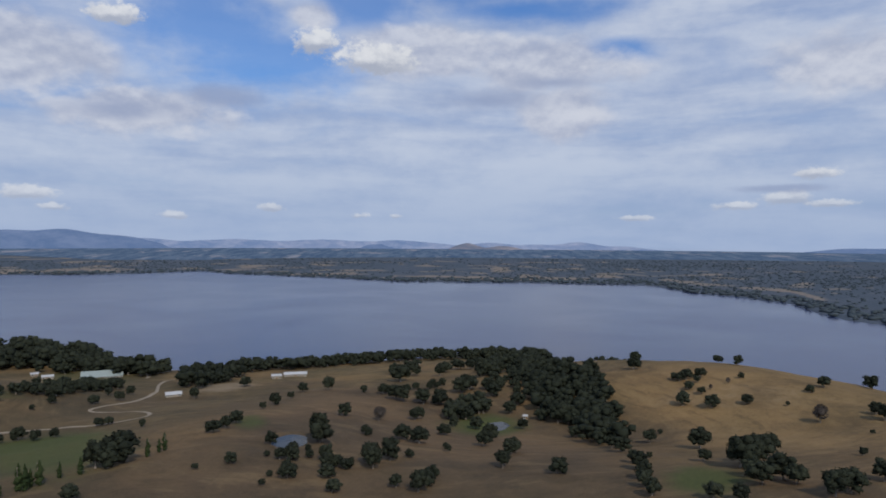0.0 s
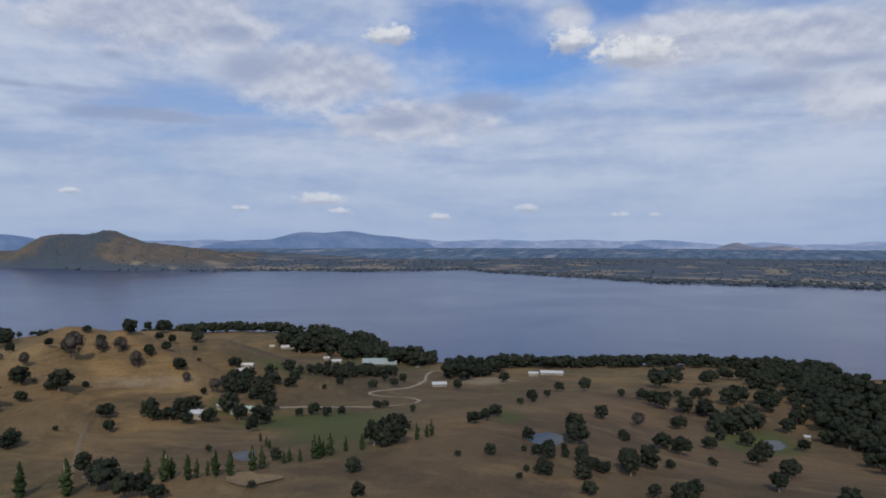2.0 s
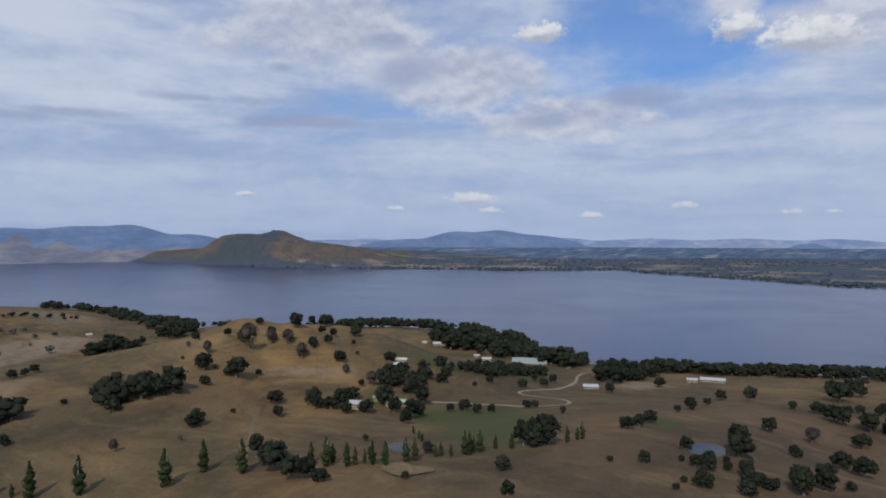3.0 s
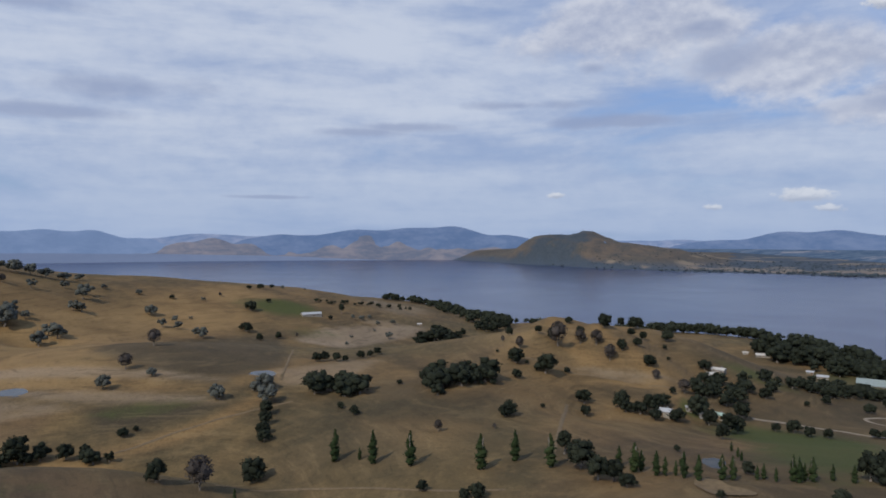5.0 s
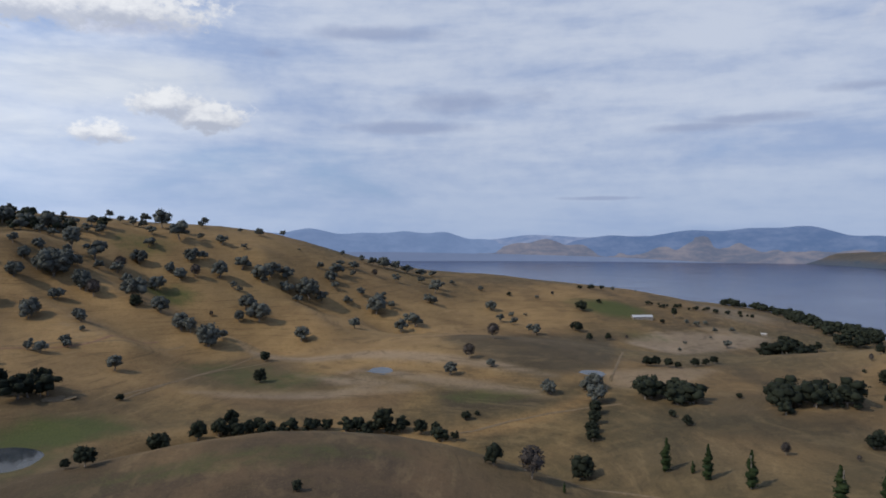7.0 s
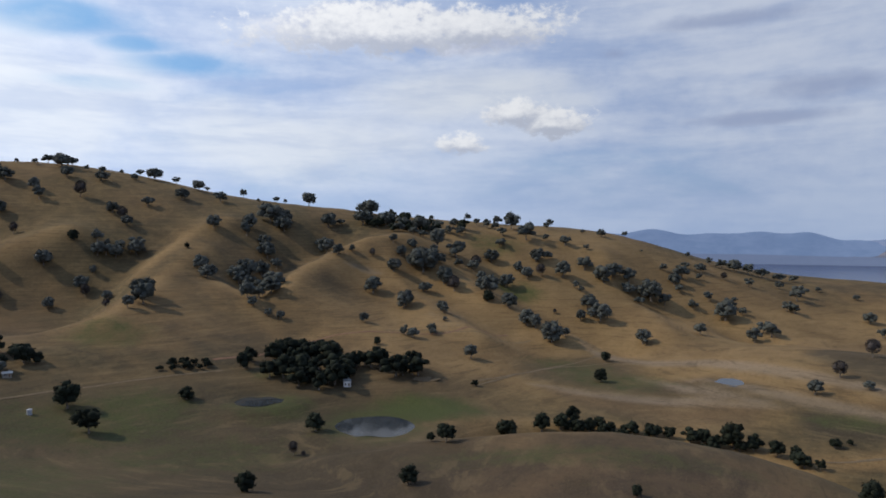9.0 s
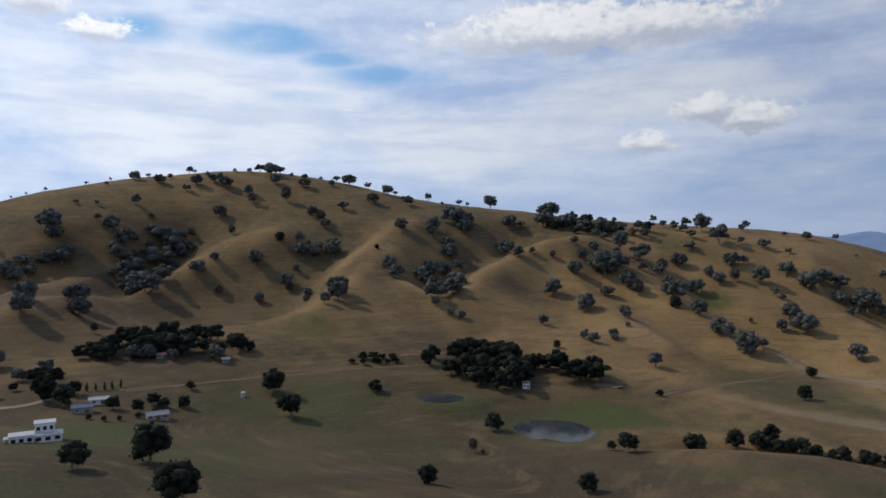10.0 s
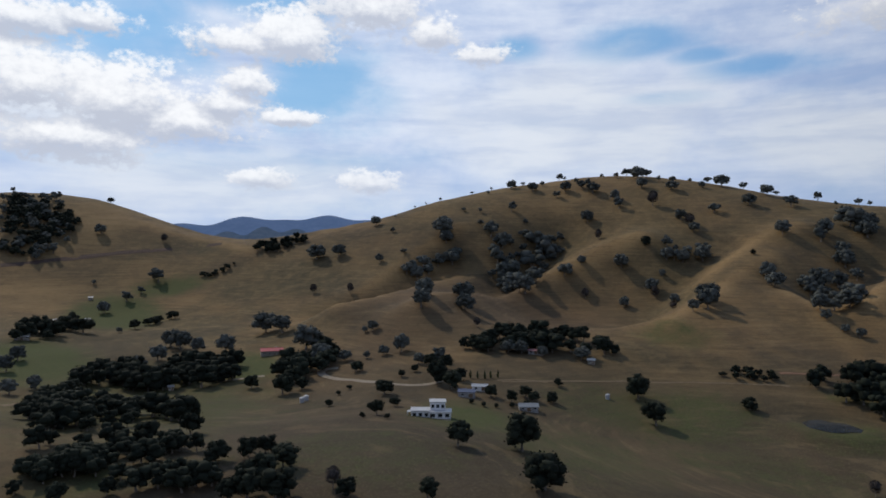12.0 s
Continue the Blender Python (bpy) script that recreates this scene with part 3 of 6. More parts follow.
def height(x, y):
    """The land's height over the lake's level."""
    x, y = np.asarray(x, float), np.asarray(y, float)
    z = np.full(x.shape, -12.0)
    for hx_, hy_, spread, up_ in HILLS:
        z = z + up_ * np.exp(-((x - hx_) ** 2 + (y - hy_) ** 2) / (2 * spread * spread))
    az, d = azimuth(x, y), np.hypot(x, y)
    land = np.clip((z + 3) / 15, 0, 1)
    z = z + land * (1.9 * rough(x, y, 95.0) + 0.4 * rough(x + 900, y, 16.0, 2)) * np.clip(d / 380, 0.5, 1.6)
    # spurs and gullies on the slopes
    for up_, wide, *way in SPURS:
        z = z + up_ * np.exp(-(line_gap(x, y, way) / wide) ** 1.6)
    # the bench rolls over its brow into the hollow behind
    turn_ = np.where(az < -90, az + 360, az)
    brow = np.interp(turn_, [b[0] for b in BROW], [b[1] for b in BROW])
    past = d - BROW_AT + 10 * rough(x, y, 120.0, 2)
    bench = brow + np.where(past < 0, -0.012 * past - 0.00012 * past ** 2, -past ** 2 / 130.0)
    bench = np.where((turn_ > 58) & (turn_ < 134), bench, -99.0) + 1.2 * rough(x, y, 60.0)
    gap_ = np.clip(0.5 + (bench - z) / 12.0, 0, 1)
    z = z + np.where(d < 460, (bench - z) * gap_ + 6.0 * gap_ * (1 - gap_), 0.0) * np.clip((d - 120) / 60, 0, 1)
    # farm dams: a hollow with a low bank
    for px, py, wide, deep, turn, level in PONDS:
        c, s = math.cos(radians(turn)), math.sin(radians(turn))
        u, v = (x - px) * c + (y - py) * s, -(x - px) * s + (y - py) * c
        q = np.sqrt((u / wide) ** 2 + (v / deep) ** 2)
        q = q + 0.30 * rough(x + 7 * px, y, 1.1 * wide, 2) * np.clip(q, 0, 1)
        z = z + (level + 1.6 * np.clip(q - 1, -0.6, 0.5) - z) * np.clip(2.9 - q * 1.2, 0, 1)
    # the far plain rises gently from its shore
    shore = np.interp(az, [a for a, _ in FAR_SHORE], [s for _, s in FAR_SHORE]) + 60 * rough(x, y, 300.0, 2)
    out = np.where((az > -100) & (az < 110), d - shore, -500.0)
    plain = -12 + 14 * np.clip(out / 80 + 0.85, 0, 1) + 78 * np.clip(out / np.maximum(4900 - shore, 300), 0, 1) ** 1.1
    for a, r, across, along, up_ in FAR_HILLS:
        ca, sa = math.cos(radians(a)), math.sin(radians(a))
        s, t = x * ca + y * sa, -x * sa + y * ca - r
        k = up_ * np.exp(-0.5 * ((s / across) ** 2 + (t / along) ** 2))
        plain = plain + k * (1 + 0.22 * rough(x, y, 170.0)) * np.clip(out / 160 + 0.3, 0, 1)
    z = np.where(out > -70, np.maximum(z, plain), z)
    # country behind the hills, out of sight
    back = np.clip((np.where(az < 0, az + 360, az) - 97) / 15, 0, 1) * np.clip((325 - np.where(az < 0, az + 360, az)) / 15, 0, 1)
    back = back * np.clip((d - 1450) / 500, 0, 1)
    return np.maximum(z, back * (92 + 35 * rough(x, y, 900.0)) - 12)


def mesh_object(name, verts, faces, mat, smooth=True):
    me = bpy.data.meshes.new(name)
    me.from_pydata(verts, [], faces)
    me.materials.append(mat)
    if smooth:
        me.polygons.foreach_set("use_smooth", [True] * len(me.polygons))
    me.update()
    return new(name, me)


def blot(x, y, cx, cy, wide, long_, turn, strength):
    c, s = math.cos(radians(turn)), math.sin(radians(turn))
    u, v = (x - cx) * c + (y - cy) * s, -(x - cx) * s + (y - cy) * c
    return strength * np.clip(1.5 - np.sqrt((u / wide) ** 2 + (v / long_) ** 2), 0, 1)


def field(x, y, ring, soft):
    """1 inside a paddock, fading to 0 across its edge."""
    hit_ = np.zeros(x.shape, bool)
    for (ax, ay), (bx, by) in zip(ring, ring[1:] + ring[:1]):
        if ay != by:
            hit_ ^= ((ay > y) != (by > y)) & (x < (bx - ax) * (y - ay) / (by - ay) + ax)
    gap_ = line_gap(x, y, list(ring) + [ring[0]])
    return np.clip(0.5 + np.where(hit_, gap_, -gap_) / (2 * soft), 0, 1)


def build_ground():
    turns, rings = 820, 350
    r = 15.0 * (4960 / 15.0) ** (np.arange(rings) / (rings - 1))
    a = np.arange(turns) * 2 * math.pi / turns
    x, y = (-np.sin(a)[None, :] * r[:, None]).ravel(), (np.cos(a)[None, :] * r[:, None]).ravel()
    z = height(x, y)
    x, y, z = np.append(x, 0.0), np.append(y, 0.0), np.append(z, height(0.0, 0.0))
    i, j = np.meshgrid(np.arange(rings - 1), np.arange(turns), indexing="ij")
    k = (j + 1) % turns
    quads = np.stack([i * turns + j, (i + 1) * turns + j, (i + 1) * turns + k, i * turns + k], -1).reshape(-1, 4)
    faces = quads.tolist() + [(len(x) - 1, q, (q + 1) % turns) for q in range(turns)]
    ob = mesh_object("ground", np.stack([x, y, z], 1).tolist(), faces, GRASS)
    green, pale, wood = (np.zeros(len(x)) for _ in range(3))
    for g in GREEN:
        green = np.maximum(green, blot(x, y, *g))
    for g in PALE:
        pale = np.maximum(pale, blot(x, y, *g))
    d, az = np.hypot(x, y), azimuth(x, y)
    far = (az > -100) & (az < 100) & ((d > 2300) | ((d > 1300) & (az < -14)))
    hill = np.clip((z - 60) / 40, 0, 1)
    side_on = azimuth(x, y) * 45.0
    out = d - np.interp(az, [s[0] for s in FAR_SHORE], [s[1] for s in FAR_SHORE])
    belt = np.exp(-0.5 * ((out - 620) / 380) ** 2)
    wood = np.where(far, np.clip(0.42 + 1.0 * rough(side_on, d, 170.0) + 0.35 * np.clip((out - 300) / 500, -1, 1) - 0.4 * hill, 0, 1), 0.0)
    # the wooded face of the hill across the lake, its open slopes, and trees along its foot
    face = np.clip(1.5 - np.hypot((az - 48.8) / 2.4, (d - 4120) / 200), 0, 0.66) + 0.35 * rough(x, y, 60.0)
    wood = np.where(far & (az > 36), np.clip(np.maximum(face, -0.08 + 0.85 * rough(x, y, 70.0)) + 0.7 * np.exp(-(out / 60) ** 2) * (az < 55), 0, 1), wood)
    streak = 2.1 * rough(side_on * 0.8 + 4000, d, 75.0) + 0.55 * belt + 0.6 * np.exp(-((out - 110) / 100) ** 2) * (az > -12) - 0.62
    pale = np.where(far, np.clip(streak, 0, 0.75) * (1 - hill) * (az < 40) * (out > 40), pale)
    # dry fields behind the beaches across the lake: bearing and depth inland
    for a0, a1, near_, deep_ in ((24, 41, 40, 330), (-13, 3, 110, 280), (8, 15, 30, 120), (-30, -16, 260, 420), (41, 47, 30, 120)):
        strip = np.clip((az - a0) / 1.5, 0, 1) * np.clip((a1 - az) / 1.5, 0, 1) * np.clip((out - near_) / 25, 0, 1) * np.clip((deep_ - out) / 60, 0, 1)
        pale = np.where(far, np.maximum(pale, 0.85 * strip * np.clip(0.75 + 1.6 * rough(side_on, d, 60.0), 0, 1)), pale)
    # alpha: how much painted haze the far land takes
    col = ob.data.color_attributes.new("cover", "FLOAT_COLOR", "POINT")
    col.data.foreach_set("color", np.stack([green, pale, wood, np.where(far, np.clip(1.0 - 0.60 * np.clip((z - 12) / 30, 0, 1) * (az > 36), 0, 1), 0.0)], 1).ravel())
    growth_and_shade = np.zeros((4, len(x)))
    wander = x + 14 * rough(x, y, 60.0, 2), y + 14 * rough(x + 500, y, 60.0, 2)
    for what, strength, soft_, *ring in PADDOCKS:
        px, py = wander if soft_ > 10 else (x, y)
        growth_and_shade[what] = np.maximum(growth_and_shade[what], strength * field(px, py, ring, soft_))
    # bleached grass on the crests of the spurs
    for up_, wide, *way in SPURS:
        if up_ > 4:
            growth_and_shade[0] = np.maximum(growth_and_shade[0], 0.8 * np.exp(-(line_gap(x, y, way) / (0.42 * wide)) ** 2))
    tint = ob.data.color_attributes.new("growth_and_shade", "FLOAT_COLOR", "POINT")
    tint.data.foreach_set("color", growth_and_shade.T.ravel())
    tagged(ob, "dry brown grassland with green hollows rolling down to the lake", "ground", kind="structure")


def build_lake():
    n = 256
    verts = [(math.cos(k * 2 * math.pi / n) * 4965, math.sin(k * 2 * math.pi / n) * 4965, LAKE) for k in range(n)]
    ob = mesh_object("water", verts, [tuple(range(n))], WATER, False)
    tagged(ob, "wide slate-blue lake with a faint wind ripple", "lake", kind="structure")


# far ranges on the skyline: azimuth, elevation of the top, half width, all in degrees
RANGE_BLUE = ((29.0, 0.50, 3.0), (32.4, 0.36, 3.0), (25.6, 0.05, 3.2), (37.0, -0.25, 3.5), (58.2, 0.86, 3.0), (61.5, 0.72, 3.6), (66.0, 0.55, 4.2), (72.0, 0.15, 4.0),
              (53.8, 0.12, 3.2), (174.8, 1.84, 3.0), (171.5, 1.62, 3.5), (168.0, 2.08, 3.0), (164.4, 1.70, 3.4), (179.2, 1.25, 3.4), (184, 1.2, 5),
              (5.4, -0.55, 2.0), (-31.0, -0.55, 3.0), (-35.0, -0.40, 3.4), (-41, 0.1, 6))
RANGE_WEST = ((97.0, 0.74, 2.8), (92.6, 0.42, 3.4), (89.0, 0.50, 3.0), (86.0, 0.40, 2.4), (82.6, -0.10, 2.4), (102, 0.60, 4.0), (108, 0.5, 5.0))
RANGE_BROWN = ((69.0, -0.85, 4.0), (60.5, -0.62, 3.0), (56.0, -0.85, 3.5), (52.0, -1.0, 3.0), (77.4, -0.08, 1.5), (79.6, -0.45, 1.8), (74.8, -0.55, 1.7), (65.3, 0.16, 1.7), (62.6, -0.1, 1.8), (67.8, -0.45, 2.0), (58.2, -0.45, 3.4), (53.5, -0.6, 3.0),
               (71.5, -0.75, 3.0), (83.5, -1.1, 2.0), (-2.0, -0.40, 1.4), (-5.0, -0.62, 1.9))
RANGE_PALE = ((23.5, -0.14, 3.2), (17.0, -0.18, 4.5), (10.0, -0.20, 4.5), (3.5, -0.22, 4.0), (-4.0, -0.36, 2.2), (-8.0, -0.46, 2.6), (-11.2, -0.26, 2.0), (-14.4, -0.56, 2.0),
              (48, -0.2, 6.0), (40, -0.25, 5.0), (33, -0.25, 5.0), (70, 0.15, 6.0), (78, 0.22, 5.0), (105, 0.6, 6), (171, 1.6, 5))


def build_range(name, tops, dist, mat, label, floor_el, seed, span=(-60.0, 205.0)):
    """One skyline of far mountains, with its slopes facing the lake."""
    az = np.arange(span[0], span[1], 0.25)
    lift = np.zeros(az.shape)
    for a, e, w in tops:
        lift = lift + ((e - floor_el) * np.exp(-0.5 * np.abs((az - a) / w) ** 1.8)) ** 5
    top = floor_el + lift ** 0.2
    top = top + (0.07 * rough(az * 10, az * 0 + seed, 22.0, 5)) * np.clip((top - floor_el) * 2, 0.15, 1)
    rows = 9
    verts, faces = [], []
    for i in range(rows):
        k = i / (rows - 1)
        r = dist - 130 * (1 - k) ** 1.2 + 12 * rough(az * 10, az * 0 + i * 3 + seed, 14.0, 3) * (0 < i < rows - 1)
        el = -2.2 + (top + 2.2) * (1 - (1 - k) ** 1.6)
        el = el + 0.09 * rough(az * 10, az * 0 + i * 7 + seed, 12.0, 3) * (0 < i < rows - 1)
        for a, e, q in zip(az, el, r + 0 * az):
            verts.append((-math.sin(radians(a)) * q, math.cos(radians(a)) * q, EYE[2] + q * math.tan(radians(e))))
    n = len(az)
    for i in range(rows - 1):
        faces += [(i * n + j, i * n + j + 1, (i + 1) * n + j + 1, (i + 1) * n + j) for j in range(n - 1)]
    tagged(mesh_object(name, verts, faces, mat), label, "mountains", kind="structure")


build_ground()
build_lake()
# blue air painted on: each range's two colours and its added emission
build_range("backdrop_range_blue", RANGE_BLUE, 4925, haze_material("blue_range", (0.028, 0.044, 0.076), (0.075, 0.090, 0.125), (0.078, 0.126, 0.242)),
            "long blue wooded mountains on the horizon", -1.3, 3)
build_range("backdrop_range_pale", RANGE_PALE, 4955, haze_material("pale_range", (0.050, 0.070, 0.115), (0.165, 0.165, 0.195), (0.105, 0.158, 0.278)),
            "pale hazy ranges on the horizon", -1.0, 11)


build_range("backdrop_range_west", RANGE_WEST, 4935, haze_material("west_range", (0.050, 0.070, 0.105), (0.085, 0.105, 0.145), (0.115, 0.172, 0.305)),
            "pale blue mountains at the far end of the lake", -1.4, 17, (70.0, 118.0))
build_range("backdrop_range_brown", RANGE_BROWN, 4895, haze_material("brown_range", (0.054, 0.062, 0.082), (0.150, 0.128, 0.122), (0.074, 0.092, 0.144)),
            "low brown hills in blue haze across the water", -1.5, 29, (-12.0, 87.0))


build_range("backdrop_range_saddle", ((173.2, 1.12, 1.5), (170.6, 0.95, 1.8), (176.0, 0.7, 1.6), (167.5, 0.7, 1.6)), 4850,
            haze_material("saddle_range", (0.030, 0.042, 0.058), (0.12, 0.125, 0.125), (0.040, 0.064, 0.110)), "dark wooded hill beyond the saddle", -1.2, 41, (160.0, 184.0))


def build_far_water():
    """The lake's last miles under the mountains: an upright pale strip, haze and sheen put into its emission."""
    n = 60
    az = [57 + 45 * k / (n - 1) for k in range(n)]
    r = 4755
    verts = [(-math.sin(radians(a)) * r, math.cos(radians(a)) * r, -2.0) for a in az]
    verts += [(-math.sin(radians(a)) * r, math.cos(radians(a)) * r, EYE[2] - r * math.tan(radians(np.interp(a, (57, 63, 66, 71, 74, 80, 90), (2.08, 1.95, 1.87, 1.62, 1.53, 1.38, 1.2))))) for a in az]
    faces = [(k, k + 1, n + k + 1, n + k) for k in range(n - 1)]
    ob = mesh_object("backdrop_far_water", verts, faces, haze_material("far_water", (0.07, 0.09, 0.13), (0.09, 0.11, 0.15), (0.115, 0.150, 0.245)), False)
    tagged(ob, "pale far end of the lake below blue mountains", "lake", kind="structure")


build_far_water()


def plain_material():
    """Far fields and woods, with blue air painted into their colour and emission."""
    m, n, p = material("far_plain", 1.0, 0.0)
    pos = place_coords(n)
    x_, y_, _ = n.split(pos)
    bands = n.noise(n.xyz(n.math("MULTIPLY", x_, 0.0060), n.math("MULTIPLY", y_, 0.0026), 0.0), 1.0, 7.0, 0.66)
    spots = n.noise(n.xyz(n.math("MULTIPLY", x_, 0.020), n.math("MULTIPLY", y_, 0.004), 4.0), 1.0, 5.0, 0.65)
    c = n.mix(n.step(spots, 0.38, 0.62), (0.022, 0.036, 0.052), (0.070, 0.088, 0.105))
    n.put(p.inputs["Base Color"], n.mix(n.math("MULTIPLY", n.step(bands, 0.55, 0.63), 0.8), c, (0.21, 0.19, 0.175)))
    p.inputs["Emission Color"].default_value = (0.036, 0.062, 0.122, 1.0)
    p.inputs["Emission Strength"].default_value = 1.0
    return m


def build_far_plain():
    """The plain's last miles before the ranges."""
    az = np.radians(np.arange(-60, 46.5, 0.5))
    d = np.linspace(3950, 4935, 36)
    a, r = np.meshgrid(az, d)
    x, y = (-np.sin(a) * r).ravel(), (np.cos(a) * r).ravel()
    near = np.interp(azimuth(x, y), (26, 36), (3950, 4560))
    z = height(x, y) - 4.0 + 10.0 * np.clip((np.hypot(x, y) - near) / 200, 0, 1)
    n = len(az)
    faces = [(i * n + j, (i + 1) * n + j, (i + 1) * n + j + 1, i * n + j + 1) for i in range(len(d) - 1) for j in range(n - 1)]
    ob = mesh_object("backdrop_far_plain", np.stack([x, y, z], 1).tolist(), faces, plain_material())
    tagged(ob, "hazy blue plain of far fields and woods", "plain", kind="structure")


build_far_plain()

# ---- farm dams and tracks ----
DIRT = speckled("bare_earth", (0.105, 0.077, 0.045), (0.175, 0.126, 0.072), 2.5, 0.95, 0.2)
RED_DIRT = speckled("red_earth", (0.13, 0.070, 0.042), (0.22, 0.125, 0.075), 2.5, 0.95, 0.2)
CUT = speckled("dark_red_earth", (0.045, 0.028, 0.022), (0.090, 0.055, 0.042), 3.0, 0.95, 0.3)
GRAVEL = speckled("pale_gravel", (0.19, 0.155, 0.115), (0.28, 0.235, 0.18), 1.5, 0.95, 0.2)


def pond_material():
    m, n, p = material("dam_water", 0.08, 0.16)
    p.inputs["IOR"].default_value = 1.33
    pos = place_coords(n)
    n.put(p.inputs["Base Color"], n.mix(n.step(n.noise(pos, 1 / 9.0, 3.0), 0.35, 0.65), (0.030, 0.036, 0.042), (0.050, 0.056, 0.060)))
    bumped(n, p, n.noise(pos, 1 / 1.2, 3.0), 0.10, 0.10)
    return m


POND = pond_material()


def outline(wide, deep, turn, seed, grow_=1.0, n=40):
    """An uneven oval in plan."""
    rng = random.Random(seed)
    ph = [rng.uniform(0, 6.28) for _ in range(3)]
    c, s = math.cos(radians(turn)), math.sin(radians(turn))
    pts = []
    for k in range(n):
        t = 2 * math.pi * k / n
        r = grow_ * (1 + 0.17 * math.sin(2 * t + ph[0]) + 0.13 * math.sin(3 * t + ph[1]) + 0.07 * math.sin(5 * t + ph[2]))
        u, v = math.cos(t) * wide * r, math.sin(t) * deep * r
        pts.append((u * c - v * s, u * s + v * c))
    return pts


def build_dams():
    for k, (x, y, wide, deep, turn, level) in enumerate(FULL_DAMS):
        ring = [(x + a, y + b, level) for a, b in outline(wide, deep, turn, k, 1.12)]
        ob = mesh_object("farm_dam", ring, [tuple(range(len(ring)))], POND, False)
        tagged(ob, "small farm dam of still grey water in a grassy hollow", "pond", "farm dams")
    for k, (x, y, wide, deep, turn, level) in enumerate(DRY_DAMS):
        n = 40
        inner, outer = outline(wide, deep, turn, 50 + k, 0.8, n), outline(wide, deep, turn, 50 + k, 1.35, n)
        verts = [(x, y, float(height(x, y)) + 0.4)] + [(x + a, y + b, float(height(x + a, y + b)) + 0.4) for a, b in inner + outer]
        faces = [(0, 1 + i, 1 + (i + 1) % n) for i in range(n)]
        faces += [(1 + i, 1 + n + i, 1 + n + (i + 1) % n, 1 + (i + 1) % n) for i in range(n)]
        ob = mesh_object("dry_dam", verts, faces, DIRT)
        tagged(ob, "dried-out farm dam with a pale clay bed", "dry pond", "dry dams")


def build_tracks():
    for name, wide, *way in TRACKS:
        pts = np.array(way, float)
        step_ = np.append(0, np.cumsum(np.hypot(*np.diff(pts, axis=0).T)))
        s = np.arange(0, step_[-1], 2.5)
        x, y = np.interp(s, step_, pts[:, 0]), np.interp(s, step_, pts[:, 1])
        for _ in range(12):
            x[1:-1], y[1:-1] = (x[:-2] + 2 * x[1:-1] + x[2:]) / 4, (y[:-2] + 2 * y[1:-1] + y[2:]) / 4
        tx, ty = np.gradient(x), np.gradient(y)
        ln = np.hypot(tx, ty)
        nx, ny = -ty / ln, tx / ln
        w = 0.5 * wide * (1 + 0.3 * rough(x, y, 14.0, 2))
        verts, faces = [], []
        cols = 5
        for c in range(cols):
            k = (c / (cols - 1) - 0.5) * 2
            px, py = x + nx * w * k, y + ny * w * k
            pz = height(px, py) + 0.28 - 0.16 * abs(k)
            verts += np.stack([px, py, pz], 1).tolist()
        n = len(x)
        for c in range(cols - 1):
            faces += [(c * n + i, c * n + i + 1, (c + 1) * n + i + 1, (c + 1) * n + i) for i in range(n - 1)]
        mat = {"gravel_drive": GRAVEL, "farm_track": DIRT, "earth_track": RED_DIRT, "earth_cut": CUT}[name]
        label = {"gravel_drive": "pale gravel drive winding between the paddocks", "farm_track": "narrow worn farm track across dry pasture",
                 "earth_track": "cut track of bare red earth along the slope", "earth_cut": "long dark cutting of red-brown earth across the hill"}[name]
        tagged(mesh_object(name, verts, faces, mat), label, "track", kind="structure")


build_dams()
build_tracks()

# ---- trees ----
BARK = speckled("grey_bark", (0.10, 0.085, 0.07), (0.20, 0.175, 0.15), 0.4)
GUM_LEAF = foliage("gum_leaf", (0.048, 0.054, 0.050), (0.122, 0.129, 0.115))
DARK_LEAF = foliage("dark_leaf", (0.010, 0.013, 0.010), (0.032, 0.038, 0.026))
POPLAR_LEAF = foliage("poplar_leaf", (0.016, 0.027, 0.012), (0.042, 0.058, 0.024))
# leaves of the far woods, blue haze put into the colour
HAZED_LEAF = foliage("hazed_leaf", (0.034, 0.048, 0.062), (0.062, 0.078, 0.090))
DRY_TWIG = foliage("bare_twig", (0.040, 0.036, 0.034), (0.092, 0.080, 0.074))


